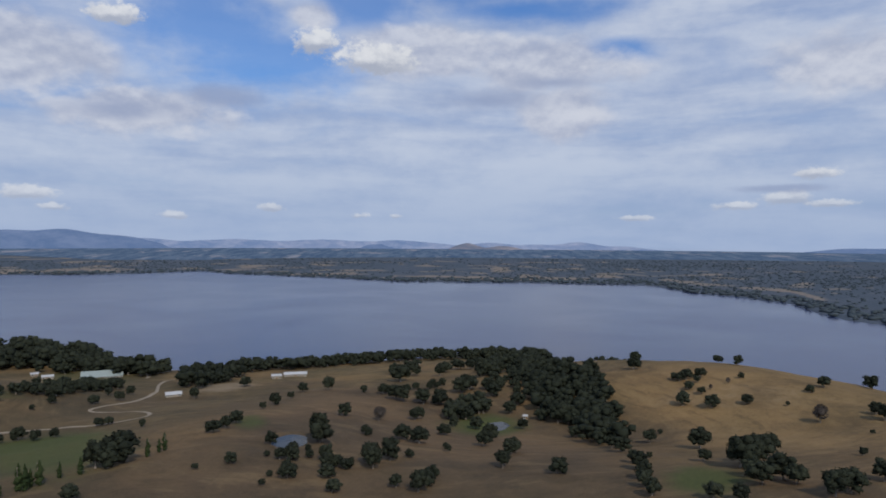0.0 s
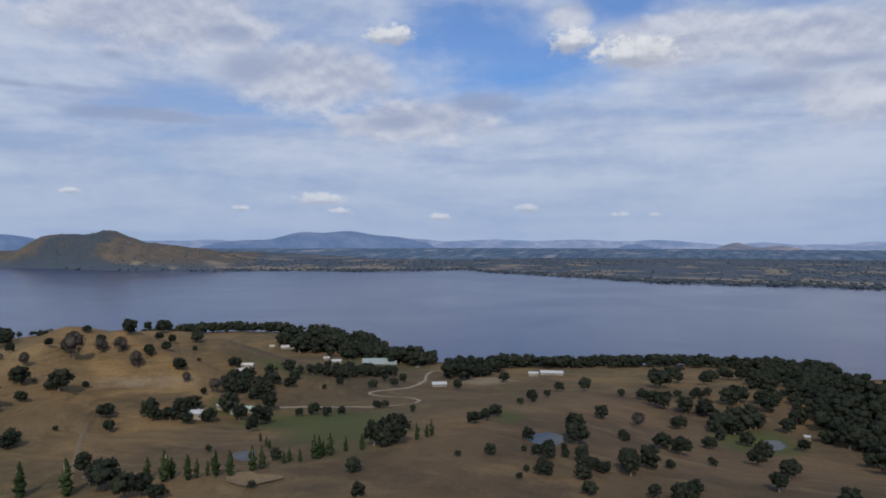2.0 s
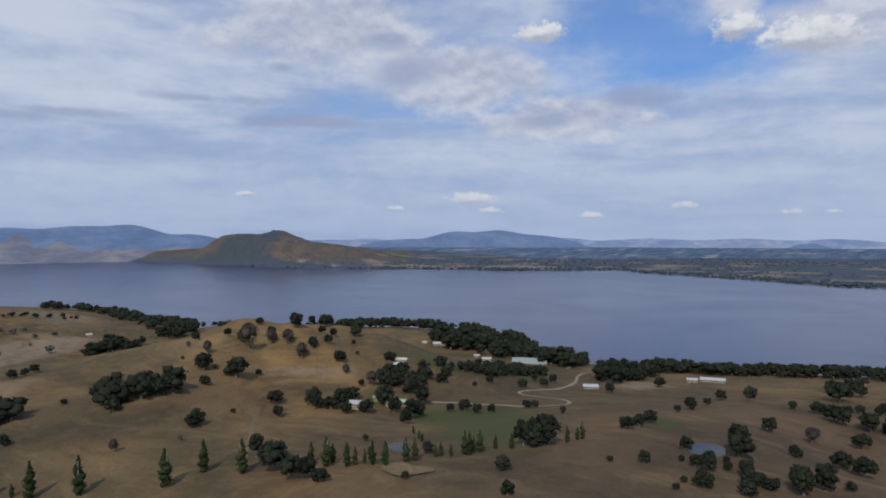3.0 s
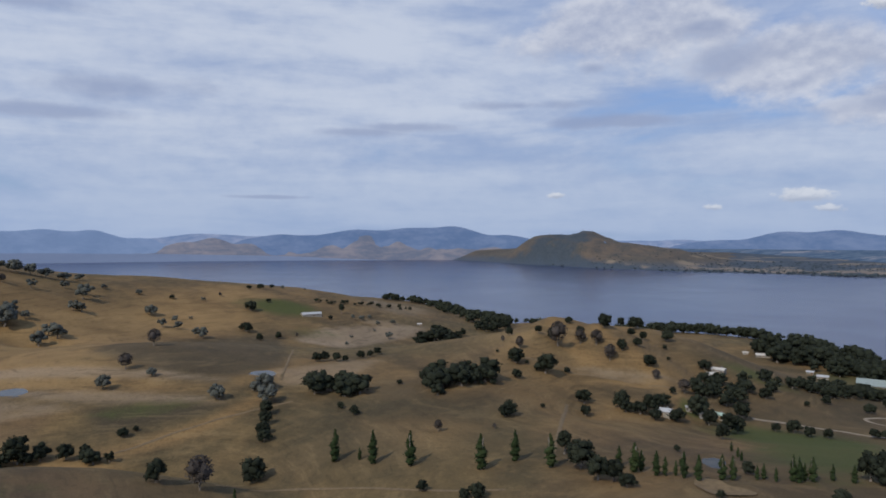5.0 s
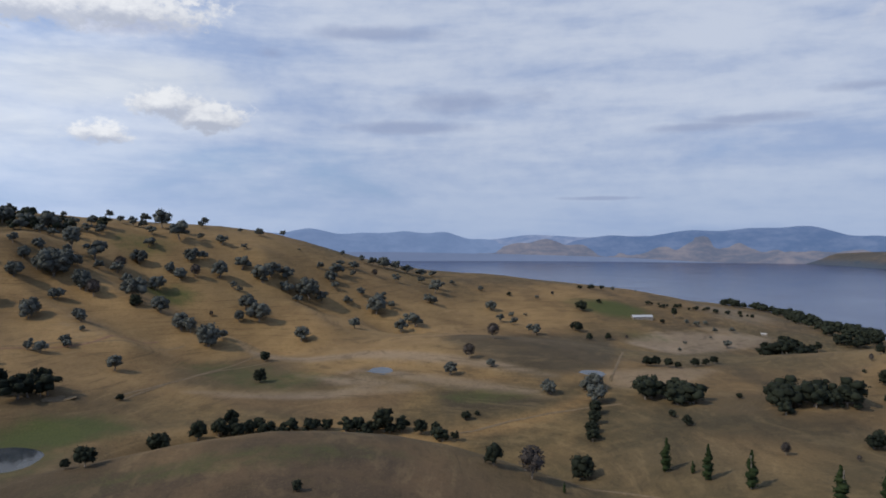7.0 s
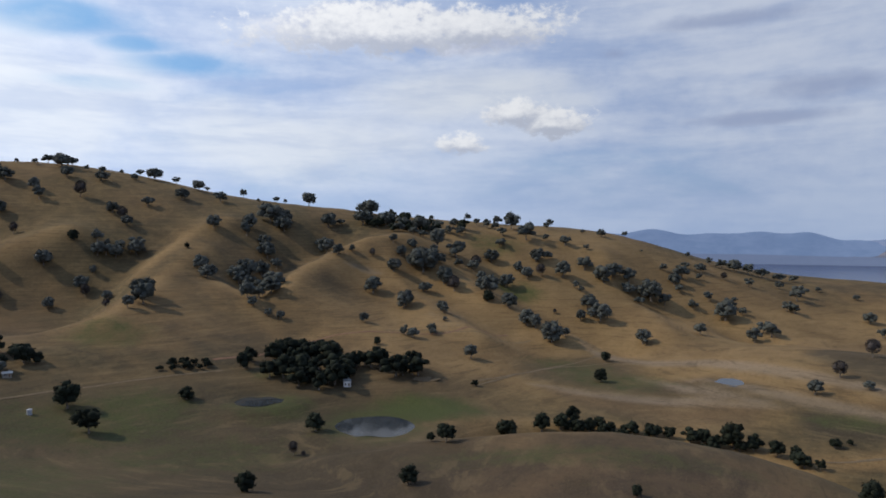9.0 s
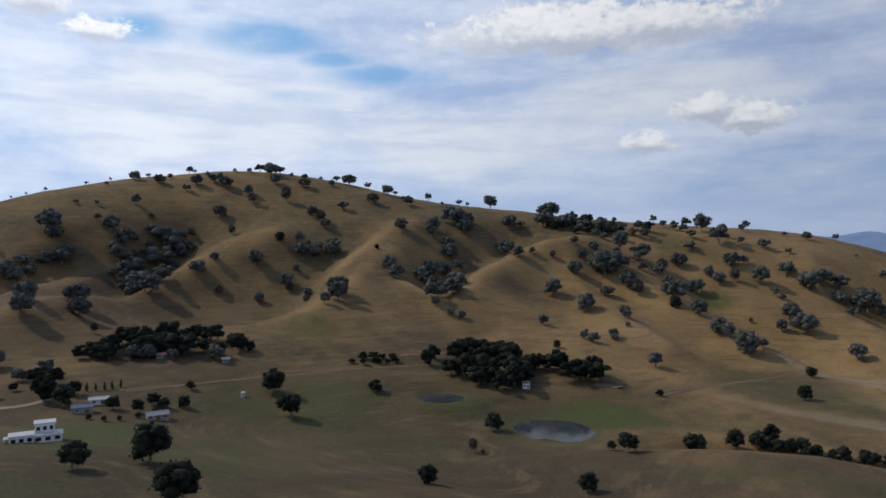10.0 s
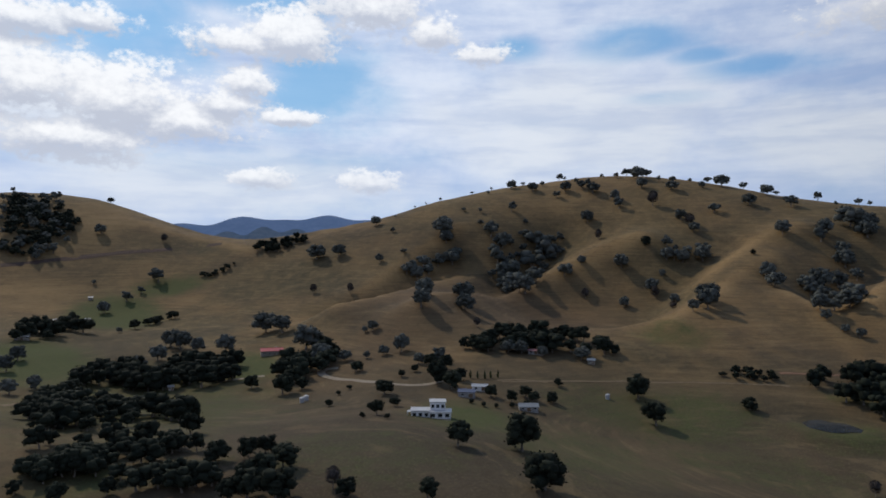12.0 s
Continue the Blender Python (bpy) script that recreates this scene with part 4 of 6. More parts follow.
class Shape:
    """Collects vertices and faces for one mesh."""

    def __init__(self):
        self.v, self.f = [], []

    def tube(self, a, b, ra, rb, sides=5):
        a, b = Vector(a), Vector(b)
        q = (b - a).to_track_quat("Z", "Y")
        n = len(self.v)
        for p, r in ((a, ra), (b, rb)):
            for k in range(sides):
                t = 2 * math.pi * k / sides
                self.v.append(p + q @ Vector((math.cos(t) * r, math.sin(t) * r, 0)))
        for k in range(sides):
            m = (k + 1) % sides
            self.f.append((n + k, n + m, n + sides + m, n + sides + k))
        self.f.append(tuple(n + sides + k for k in range(sides)))

    def leaf(self, p, way, size, rng):
        """A folded spray of leaves: two triangles that share an edge."""
        way = Vector(way).normalized()
        side = way.cross(Vector((rng.uniform(-1, 1), rng.uniform(-1, 1), rng.uniform(-1, 1)))).normalized()
        n = len(self.v)
        p = Vector(p)
        tip, back = way * size, side.cross(way) * size * 0.35
        self.v += [p - tip * 0.5, p + side * size * 0.55 + back, p + tip * 0.7, p - side * size * 0.55 + back]
        self.f += [(n, n + 1, n + 2), (n, n + 2, n + 3)]

    def lobe(self, c, rx, rz, rng, rings=4, seg=8):
        """One rounded, uneven mass of foliage."""
        n = len(self.v)
        c = Vector(c)
        ph = [rng.uniform(0, 6.28) for _ in range(4)]
        self.v.append(c - Vector((0, 0, rz * 0.8)))
        for i in range(1, rings + 1):
            b = math.pi * i / (rings + 1)
            for k in range(seg):
                a = 2 * math.pi * (k + 0.5 * (i % 2)) / seg
                w = 1 + 0.13 * math.sin(2 * a + 2 * b + ph[0]) + 0.12 * math.sin(3 * a - 3 * b + ph[1]) + rng.uniform(-0.12, 0.12)
                self.v.append(c + Vector((math.cos(a) * math.sin(b) * rx * w, math.sin(a) * math.sin(b) * rx * w, -math.cos(b) * rz * w)))
        self.v.append(c + Vector((0, 0, rz * rng.uniform(0.85, 1.1))))
        for k in range(seg):
            m = (k + 1) % seg
            self.f.append((n, n + 1 + m, n + 1 + k))
            for i in range(rings - 1):
                p, q = n + 1 + i * seg, n + 1 + (i + 1) * seg
                self.f += [(p + k, p + m, q + m), (p + k, q + m, q + k)]
            p = n + 1 + (rings - 1) * seg
            self.f.append((p + k, p + m, n + 1 + rings * seg))

    def mesh(self, name, mat):
        me = bpy.data.meshes.new(name)
        me.from_pydata([tuple(p) for p in self.v], [], self.f)
        me.materials.append(mat)
        me.polygons.foreach_set("use_smooth", [True] * len(me.polygons))
        me.update()
        return me


def clumps_for(kind, rng):
    """Where the masses of a crown one metre high sit: centre, radius across, radius up."""
    out = []
    if kind == "poplar":
        for k in range(13):
            z = 0.09 + 0.86 * k / 12
            w = 0.142 * min(1.0, (z + 0.10) * 3.4) * (1.0 if z < 0.55 else max(0.16, (1.04 - z) / 0.49))
            t = rng.uniform(0, 6.28)
            out.append(((math.cos(t) * w * 0.3, math.sin(t) * w * 0.3, z), w, 0.075))
        return out
    # middle height, half height and half width of the crown, number of outer masses, their size
    mid_z, tall, wide, count, size = {"gum": (0.51, 0.41, 0.42, 16, 0.165), "spreading": (0.53, 0.40, 0.48, 19, 0.170), "slender": (0.58, 0.36, 0.24, 13, 0.120),
                                      "bush": (0.46, 0.44, 0.40, 14, 0.175), "wood": (0.50, 0.42, 0.42, 7, 0.215), "distant": (0.54, 0.38, 0.44, 6, 0.20)}[kind]
    lop = (rng.uniform(-0.07, 0.07), rng.uniform(-0.07, 0.07))
    out.append(((lop[0] * 0.5, lop[1] * 0.5, mid_z - 0.03), wide * 0.58, tall * 0.66))
    for k in range(count):
        u = 0.98 - 1.66 * (k + 0.5) / count + rng.uniform(-0.12, 0.12)
        t = k * 2.39996 + rng.uniform(-0.5, 0.5)
        flat_ = math.sqrt(max(0.05, 1 - u * u))
        far_ = rng.uniform(0.60, 0.86)
        r = size * rng.uniform(0.68, 1.25)
        c = (lop[0] + math.cos(t) * flat_ * wide * far_, lop[1] + math.sin(t) * flat_ * wide * far_, mid_z + u * tall * far_)
        out.append((c, r, r * rng.uniform(0.68, 0.92)))
    return out


def tree_shapes(kind, seed, leaves):
    """The trunk with limbs, and the crown, of a tree one metre high."""
    rng = random.Random(seed)
    trunk, crown = Shape(), Shape()
    if kind == "bare":
        grow(trunk, Vector((0, 0, -0.04)), Vector((0.05, 0, 1)), 0.26, 0.030, 0, rng)
        for t in (0.4, 2.5, 4.6):
            crown.lobe((math.cos(t) * 0.12, math.sin(t) * 0.12, 0.52 + 0.03 * t), 0.19, 0.22, rng, 3, 7)
        for _ in range(leaves):
            t, u = rng.uniform(0, 6.28), rng.uniform(-0.9, 1)
            r = 0.36 * math.sqrt(max(0.0, 1 - u * u)) * rng.uniform(0.45, 1.0)
            way = Vector((math.cos(t) * r, math.sin(t) * r, 0.36 * u))
            crown.leaf(way + Vector((0, 0, 0.58)), way + Vector((rng.uniform(-0.2, 0.2), rng.uniform(-0.2, 0.2), 0.1)), rng.uniform(0.03, 0.07), rng)
        return trunk, crown
    spots = clumps_for(kind, rng)
    fork = {"poplar": 0.9, "bush": 0.15}.get(kind, 0.2)
    lean = Vector((rng.uniform(-0.05, 0.05), rng.uniform(-0.05, 0.05), 0))
    thick = 0.035 if kind != "poplar" else 0.022
    trunk.tube((0, 0, -0.06), lean * 0.5 + Vector((0, 0, fork * 0.5)), thick * 1.25, thick, 6)
    trunk.tube(lean * 0.5 + Vector((0, 0, fork * 0.5)), lean + Vector((0, 0, fork)), thick, thick * 0.75, 6)
    if kind != "poplar":
        for c, r, _ in spots[1::2 if kind != "wood" else 4]:
            elbow = lean + Vector((c[0] * 0.45, c[1] * 0.45, fork + (c[2] - fork) * 0.55))
            trunk.tube(lean + Vector((0, 0, fork * 0.95)), elbow, thick * 0.5, thick * 0.32, 4)
            trunk.tube(elbow, c, thick * 0.32, thick * 0.12, 4)
    per = leaves // len(spots)
    for c, r, up_ in spots:
        crown.lobe(c, r * 0.92, up_ * 0.92, rng, 3, 7)
        for _ in range(per):
            d = Vector((rng.gauss(0, 1), rng.gauss(0, 1), rng.gauss(0, 1))).normalized()
            k = rng.uniform(0.80, 1.22)
            p = Vector(c) + Vector((d.x * r * k, d.y * r * k, d.z * up_ * k))
            crown.leaf(p, d + Vector((rng.uniform(-0.8, 0.8), rng.uniform(-0.8, 0.8), rng.uniform(-0.9, 0.9))), rng.uniform(0.036, 0.078) * (0.62 if kind == "poplar" else 1.0), rng)
    return trunk, crown


def grow(shape, base, way, length, thick, depth, rng):
    """Limbs that fork again and again."""
    tip = base + way.normalized() * length
    shape.tube(base, tip, thick, thick * 0.62, 5 if depth < 2 else 3)
    if depth < 4:
        for _ in range(3 if depth < 3 else 2):
            bend = Vector((rng.uniform(-0.8, 0.8), rng.uniform(-0.8, 0.8), rng.uniform(-0.15, 0.5)))
            grow(shape, tip, way.normalized() + bend, length * rng.uniform(0.55, 0.75), thick * 0.6, depth + 1, rng)


KINDS = {"gum": (7, 470, GUM_LEAF), "spreading": (6, 540, GUM_LEAF), "slender": (2, 400, GUM_LEAF), "bush": (5, 470, DARK_LEAF),
         "poplar": (4, 240, POPLAR_LEAF), "bare": (3, 520, DRY_TWIG), "wood": (8, 105, DARK_LEAF), "distant": (5, 80, GUM_LEAF)}
SHAPES = {kind: [tree_shapes(kind, 40 + 7 * k + len(kind), leaves) for k in range(n)] for kind, (n, leaves, _) in KINDS.items()}
LABELS = {"gum": ("gum_tree", "dark olive gum tree standing in dry pasture", "tree", "gum trees on the pasture"),
          "spreading": ("spreading_gum_tree", "broad spreading grey-green gum tree on dry grass", "tree", "spreading gum trees"),
          "slender": ("slender_gum_tree", "slender dark green gum tree on the slope", "tree", "slender gum trees"),
          "bush": ("round_tree", "dense rounded dark green tree on dry grass", "tree", "round trees in the paddocks"),
          "poplar": ("poplar_tree", "tall narrow green poplar in a loose row", "tree", "poplars in rows"),
          "bare": ("bare_tree", "grey half-bare tree with thin branches", "tree", "bare trees on the slopes")}


def turned(x, y, h, spin, wide=1.0):
    z = float(height(x, y)) - 0.02 * h
    return Matrix.Translation((x, y, z)) @ Matrix.Rotation(spin, 4, "Z") @ Matrix.Diagonal((h * wide, h * wide, h, 1))


def build_trees(kind, places):
    """One tree with its trunk and crown for each shape, then a copy at every place."""
    rng = random.Random(len(kind))
    name, label, category, group = LABELS[kind]
    protos = {}
    for leaf_mat in (KINDS[kind][2], DARK_LEAF):
        protos[leaf_mat] = [(trunk.mesh("trunk", BARK), crown.mesh("crown", leaf_mat)) for trunk, crown in SHAPES[kind]]
    for x, y, h in places:
        # painted light: dark leaves near and by the lake for cloud shade, paler on the hill
        mat = DARK_LEAF if kind in ("gum", "spreading", "slender") and (y > 170 or math.hypot(x, y) < 450) else KINDS[kind][2]
        t_me, c_me = protos[mat][rng.randrange(len(protos[mat]))]
        top = new(name)
        h = h * {GUM_LEAF: 1.14, POPLAR_LEAF: 1.10}.get(mat, 0.96)
        top.matrix_world = turned(x, y, h, rng.uniform(0, 6.28), rng.uniform(0.88, 1.22) if kind in ("gum", "spreading") else rng.uniform(0.9, 1.15))
        tagged(top, label, category, group)
        for part_name, me in (("trunk", t_me), ("crown", c_me)):
            ob = new(part_name, me)
            ob.parent = top


def inside(x, y, ring):
    hit_ = False
    for (ax, ay), (bx, by) in zip(ring, ring[1:] + ring[:1]):
        if (ay > y) != (by > y) and x < (bx - ax) * (y - ay) / (by - ay) + ax:
            hit_ = not hit_
    return hit_


def join_trees(name, places, kinds, label, category, seed, flat=1.0):
    """Many trees too close to tell apart, as one object."""
    rng = random.Random(seed)
    verts, faces, mats = [], [], []
    for x, y, h in places:
        kind = kinds[rng.randrange(len(kinds))]
        trunk, crown = SHAPES[kind][rng.randrange(len(SHAPES[kind]))]
        m = turned(x, y, h, rng.uniform(0, 6.28), rng.uniform(0.9, 1.3) * flat)
        for slot, s in ((0, trunk), (1, crown)):
            n = len(verts)
            a = np.array([tuple(p) for p in s.v]) @ np.array(m.to_3x3()).T + np.array(m.translation)
            verts += a.tolist()
            faces += [tuple(n + k for k in fc) for fc in s.f]
            mats += [slot] * len(s.f)
    ob = mesh_object(name, verts, faces, BARK)
    ob.data.materials.append(KINDS[kinds[0]][2])
    ob.data.polygons.foreach_set("material_index", mats)
    tagged(ob, label, category, kind="stuff")


# ---- trees: x, y and height of each, in metres ----
SPREADING_POINT = (
    (253, 399, 8.7), (223, 354, 3.2), (382, 664, 11.0), (371, 684, 12.7), (130, 250, 8.9), (361, 698, 11.3), (354, 708, 9.7), (346, 721, 11.5),
    (121, 266, 9.2), (232, 577, 7.6), (95, 238, 7.1), (180, 475, 6.2), (176, 489, 7.4), (162, 460, 11.0), (178, 514, 7.8), (116, 381, 9.1),
    (53, 654, 14.7), (39, 577, 11.9), (23, 375, 10.2), (23, 582, 15.5), (16, 576, 15.4), (4, 720, 13.2), (2, 414, 7.8), (-2, 684, 14.0),
    (-9, 266, 9.7), (-23, 383, 8.8), (-40, 663, 17.7), (-260, 552, 8.8), (-226, 269, 3.7), (-411, 476, 11.4),
)
SPREADING_SHORE = (
    (-295, 332, 8.2), (-308, 332, 9.4), (-458, 487, 13.5), (-315, 327, 9.4), (-514, 232, 7.8), (-512, 217, 5.8), (-1756, 710, 9.7), (-942, 376, 7.0),
    (-1138, 349, 8.2), (-1022, 309, 7.3), (-1120, 325, 10.0), (-979, 271, 17.5), (-1111, 304, 7.9), (-888, 240, 14.3), (-1032, 173, 7.2), (-958, 136, 13.3),
    (-1048, 132, 7.2), (-506, 41, 9.7), (-412, 16, 10.3), (-1072, -16, 16.5), (-866, -23, 22.4), (-414, -16, 8.1), (-746, -43, 11.6), (-908, -83, 15.6),
    (-851, -104, 25.0), (-839, -128, 11.7), (-990, -190, 10.3), (-736, -142, 19.4), (-398, -89, 9.4), (-815, -203, 18.7),
)
SPREADING_EAST = (
    (-394, -99, 10.8), (-385, -108, 12.8), (-831, -239, 14.8), (-628, -190, 12.4), (-787, -239, 12.7), (-629, -191, 14.8), (-920, -302, 23.2), (-756, -255, 15.1),
    (-805, -290, 16.1), (-302, -132, 10.0), (-649, -309, 9.8), (-688, -328, 18.3), (-804, -388, 18.3), (-505, -251, 7.8), (-719, -358, 9.6), (-793, -432, 18.6),
    (-818, -472, 21.0), (-513, -302, 8.2), (-780, -459, 18.6), (-750, -493, 18.4), (-704, -466, 18.7), (-830, -579, 19.0), (-699, -527, 18.0), (-507, -395, 14.4),
    (-692, -540, 22.5), (-628, -494, 17.7), (-594, -475, 16.9), (-607, -552, 14.0), (-507, -469, 13.0), (-709, -671, 13.4),
)
SPREADING_NORTH = (
    (-657, -647, 14.2), (-691, -729, 15.5), (-407, -443, 16.5), (-528, -583, 16.2), (-654, -727, 8.4), (-508, -592, 13.3), (-640, -768, 6.9), (-495, -602, 13.3),
    (-609, -801, 17.3), (-421, -575, 11.0), (-450, -620, 14.4), (-530, -795, 14.7), (-487, -742, 15.2), (-394, -643, 12.9), (-503, -823, 13.2), (-235, -412, 7.4),
    (-493, -868, 6.8), (-191, -344, 6.2), (-225, -422, 9.1), (-353, -682, 19.7), (-451, -884, 11.9), (-360, -709, 20.5), (-217, -428, 9.1), (-368, -743, 18.4),
    (-304, -745, 17.9), (-305, -767, 14.1), (-254, -724, 15.7), (-144, -414, 5.3), (-133, -407, 5.2), (-107, -339, 5.6),
)
SPREADING_MIDDLE = (
    (-111, -372, 9.5), (-139, -466, 6.7), (-248, -876, 12.4), (-93, -335, 4.3), (-126, -465, 5.0), (-111, -436, 7.8), (-97, -396, 3.2), (-111, -467, 7.5),
    (-88, -386, 3.2), (-185, -813, 14.3), (-97, -476, 12.6), (-160, -823, 17.2), (-71, -434, 13.0), (-60, -408, 14.4), (-75, -611, 18.0), (-7, -298, 10.5),
    (-6, -580, 15.0), (2, -592, 13.3), (10, -538, 11.2), (9, -280, 10.9), (23, -507, 10.6), (88, -1145, 7.9), (19, -235, 6.4), (65, -773, 12.0),
    (86, -984, 11.8), (33, -236, 6.4),
)
SPREADING_CREST = (
    (-416, 438, 7.8), (-446, 376, 11.0), (-446, 407, 7.0), (-361, 462, 10.2), (-588, -767, 14.0), (-566, -663, 12.6), (-539, -759, 13.5), (-613, -736, 12.5),
    (-556, -630, 10.9), (-468, -850, 11.3), (-305, -778, 21.7), (-313, -751, 10.6), (-196, -545, 15.0), (-238, -555, 14.9), (-145, -517, 7.7), (-459, -579, 12.8),
    (-440, -523, 8.9), (-421, -458, 15.3), (-519, -487, 14.4), (-647, -536, 17.0), (-688, -516, 17.4), (-675, -247, 20.8), (-850, -150, 17.5),
)
ALL_SPREADING = SPREADING_CREST + SPREADING_POINT + SPREADING_SHORE + SPREADING_EAST + SPREADING_NORTH + SPREADING_MIDDLE
GUMS_POINT = (
    (160, 247, 9.2), (250, 386, 11.3), (303, 483, 11.6), (184, 298, 4.4), (393, 646, 13.9), (141, 235, 9.8), (386, 660, 11.0), (134, 232, 11.3),
    (377, 671, 9.5), (261, 468, 9.8), (245, 456, 6.3), (218, 432, 4.0), (129, 258, 12.1), (147, 309, 12.8), (118, 252, 10.5), (135, 290, 15.4),
    (339, 731, 8.2), (198, 444, 8.0), (103, 234, 7.1), (124, 284, 16.2), (219, 502, 5.6), (241, 558, 9.9), (177, 448, 9.9), (116, 303, 6.8),
    (132, 350, 12.5), (194, 515, 9.0), (187, 502, 6.6), (183, 514, 10.0), (279, 807, 13.9), (176, 519, 6.7), (131, 410, 3.6),
)
GUMS_SHORE = (
    (76, 247, 8.2), (97, 320, 3.5), (81, 272, 8.4), (77, 259, 7.4), (84, 292, 9.6), (178, 631, 10.7), (86, 308, 7.4), (159, 570, 12.1),
    (90, 344, 8.9), (90, 361, 7.8), (89, 388, 5.8), (87, 401, 6.8), (82, 418, 8.9), (54, 453, 8.5), (58, 523, 11.9), (60, 551, 8.0),
    (35, 344, 9.4), (34, 336, 7.8), (50, 500, 11.4), (28, 305, 8.4), (49, 576, 8.3), (49, 576, 10.7), (41, 552, 12.5), (29, 399, 12.5),
    (39, 639, 18.3), (42, 703, 14.4), (29, 529, 13.1), (39, 739, 13.6), (22, 451, 10.3), (30, 727, 13.4), (17, 484, 11.0),
)
GUMS_EAST = (
    (20, 738, 12.0), (16, 746, 13.7), (8, 456, 8.5), (6, 526, 7.6), (3, 346, 4.4), (2, 356, 3.7), (0, 614, 8.8), (-1, 544, 12.3),
    (-1, 530, 13.1), (-4, 604, 7.4), (-4, 534, 7.7), (-5, 536, 8.8), (-8, 612, 8.8), (-4, 282, 7.2), (-11, 598, 7.4), (-6, 274, 7.6),
    (-14, 534, 14.3), (-16, 542, 12.3), (-12, 370, 10.1), (-16, 474, 9.8), (-23, 598, 7.4), (-18, 468, 9.7), (-27, 701, 12.9), (-15, 326, 4.8),
    (-30, 585, 8.4), (-30, 541, 13.4), (-22, 381, 9.6), (-18, 271, 6.4), (-37, 549, 13.6), (-24, 323, 11.6), (-24, 317, 10.1),
)
GUMS_NORTH = (
    (-49, 576, 10.7), (-30, 300, 10.9), (-32, 310, 11.2), (-43, 388, 6.5), (-66, 582, 7.2), (-40, 299, 5.7), (-63, 448, 10.3), (-42, 297, 5.1),
    (-46, 301, 6.4), (-47, 300, 6.4), (-42, 263, 6.3), (-99, 598, 13.7), (-47, 282, 6.7), (-50, 298, 8.3), (-53, 313, 8.7), (-61, 316, 4.7),
    (-64, 328, 4.2), (-119, 586, 9.8), (-67, 309, 7.3), (-68, 313, 8.7), (-118, 533, 6.7), (-63, 281, 7.9), (-73, 309, 6.7), (-118, 486, 10.3),
    (-85, 340, 8.0), (-71, 283, 3.2), (-80, 314, 3.4), (-71, 271, 3.2), (-120, 458, 5.9), (-120, 400, 8.7), (-93, 302, 6.0),
)
GUMS_MIDDLE = (
    (-120, 380, 8.3), (-123, 368, 8.1), (-105, 292, 3.3), (-210, 581, 11.4), (-180, 412, 5.6), (-269, 592, 9.3), (-142, 304, 16.2), (-217, 446, 6.1),
    (-282, 579, 7.9), (-144, 295, 11.7), (-150, 296, 13.9), (-271, 533, 8.6), (-234, 414, 6.9), (-241, 406, 7.8), (-294, 491, 4.7), (-254, 410, 10.0),
    (-260, 401, 6.9), (-283, 401, 15.1), (-263, 367, 12.2), (-245, 329, 10.2), (-281, 364, 12.3), (-295, 372, 16.6), (-290, 346, 10.3), (-321, 378, 6.1),
    (-374, 435, 3.5), (-398, 458, 4.9), (-310, 356, 10.6), (-814, 904, 19.7), (-308, 342, 14.2), (-422, 458, 8.8), (-388, 416, 8.1),
)
GUMS_HILL = (
    (-191, 199, 6.5), (-388, 398, 10.1), (-322, 330, 14.3), (-485, 496, 9.9), (-200, 201, 10.8), (-430, 420, 14.6), (-205, 197, 12.1), (-328, 304, 8.3),
    (-347, 321, 11.7), (-223, 204, 14.7), (-481, 425, 7.7), (-916, 771, 14.6), (-330, 271, 3.5), (-949, 770, 17.3), (-454, 368, 8.3), (-403, 316, 4.1),
    (-470, 349, 8.2), (-430, 308, 3.1), (-374, 265, 4.8), (-1497, 814, 11.7), (-920, 468, 8.9), (-1582, 794, 9.1), (-841, 420, 11.4), (-912, 438, 8.7),
    (-527, 253, 7.1), (-878, 417, 5.0), (-516, 241, 6.9), (-948, 442, 8.1), (-940, 425, 8.9), (-942, 412, 8.8), (-840, 365, 5.5),
)
GUMS_SUMMIT = (
    (-798, 341, 6.0), (-516, 211, 8.7), (-520, 203, 9.7), (-520, 196, 8.7), (-1154, 414, 5.3), (-1132, 366, 8.2), (-439, 131, 11.3), (-420, 125, 10.8),
    (-464, 138, 11.0), (-403, 119, 10.4), (-380, 112, 8.5), (-390, 114, 9.4), (-462, 131, 7.6), (-458, 106, 9.1), (-460, 105, 9.9), (-1026, 215, 7.2),
    (-846, 176, 13.4), (-854, 175, 13.5), (-945, 182, 5.0), (-900, 158, 11.0), (-932, 160, 9.8), (-907, 141, 12.6), (-316, 46, 12.1), (-517, 73, 6.4),
    (-437, 53, 3.9), (-432, 45, 6.9), (-1062, 89, 9.1), (-1020, 65, 14.9), (-413, 25, 8.1), (-994, 59, 22.2), (-936, 54, 14.5),
)
GUMS_SOUTH = (
    (-1102, 61, 11.3), (-937, 45, 13.7), (-1083, 42, 14.8), (-1037, 40, 11.6), (-826, 25, 18.5), (-839, 17, 13.7), (-1078, 20, 16.6), (-810, 8, 18.2),
    (-414, 4, 7.4), (-994, 2, 13.6), (-1074, 2, 18.4), (-883, -4, 11.4), (-412, -3, 7.3), (-414, -6, 16.9), (-893, -17, 16.8), (-1061, -33, 14.5),
    (-1049, -49, 12.6), (-897, -43, 13.1), (-417, -23, 8.9), (-982, -57, 14.3), (-952, -57, 9.8), (-871, -59, 12.0), (-417, -29, 5.2), (-1047, -78, 9.0),
    (-975, -75, 10.9), (-933, -78, 20.8), (-893, -77, 11.5), (-416, -40, 8.2), (-914, -88, 10.2), (-856, -89, 16.2), (-937, -99, 12.1),
)
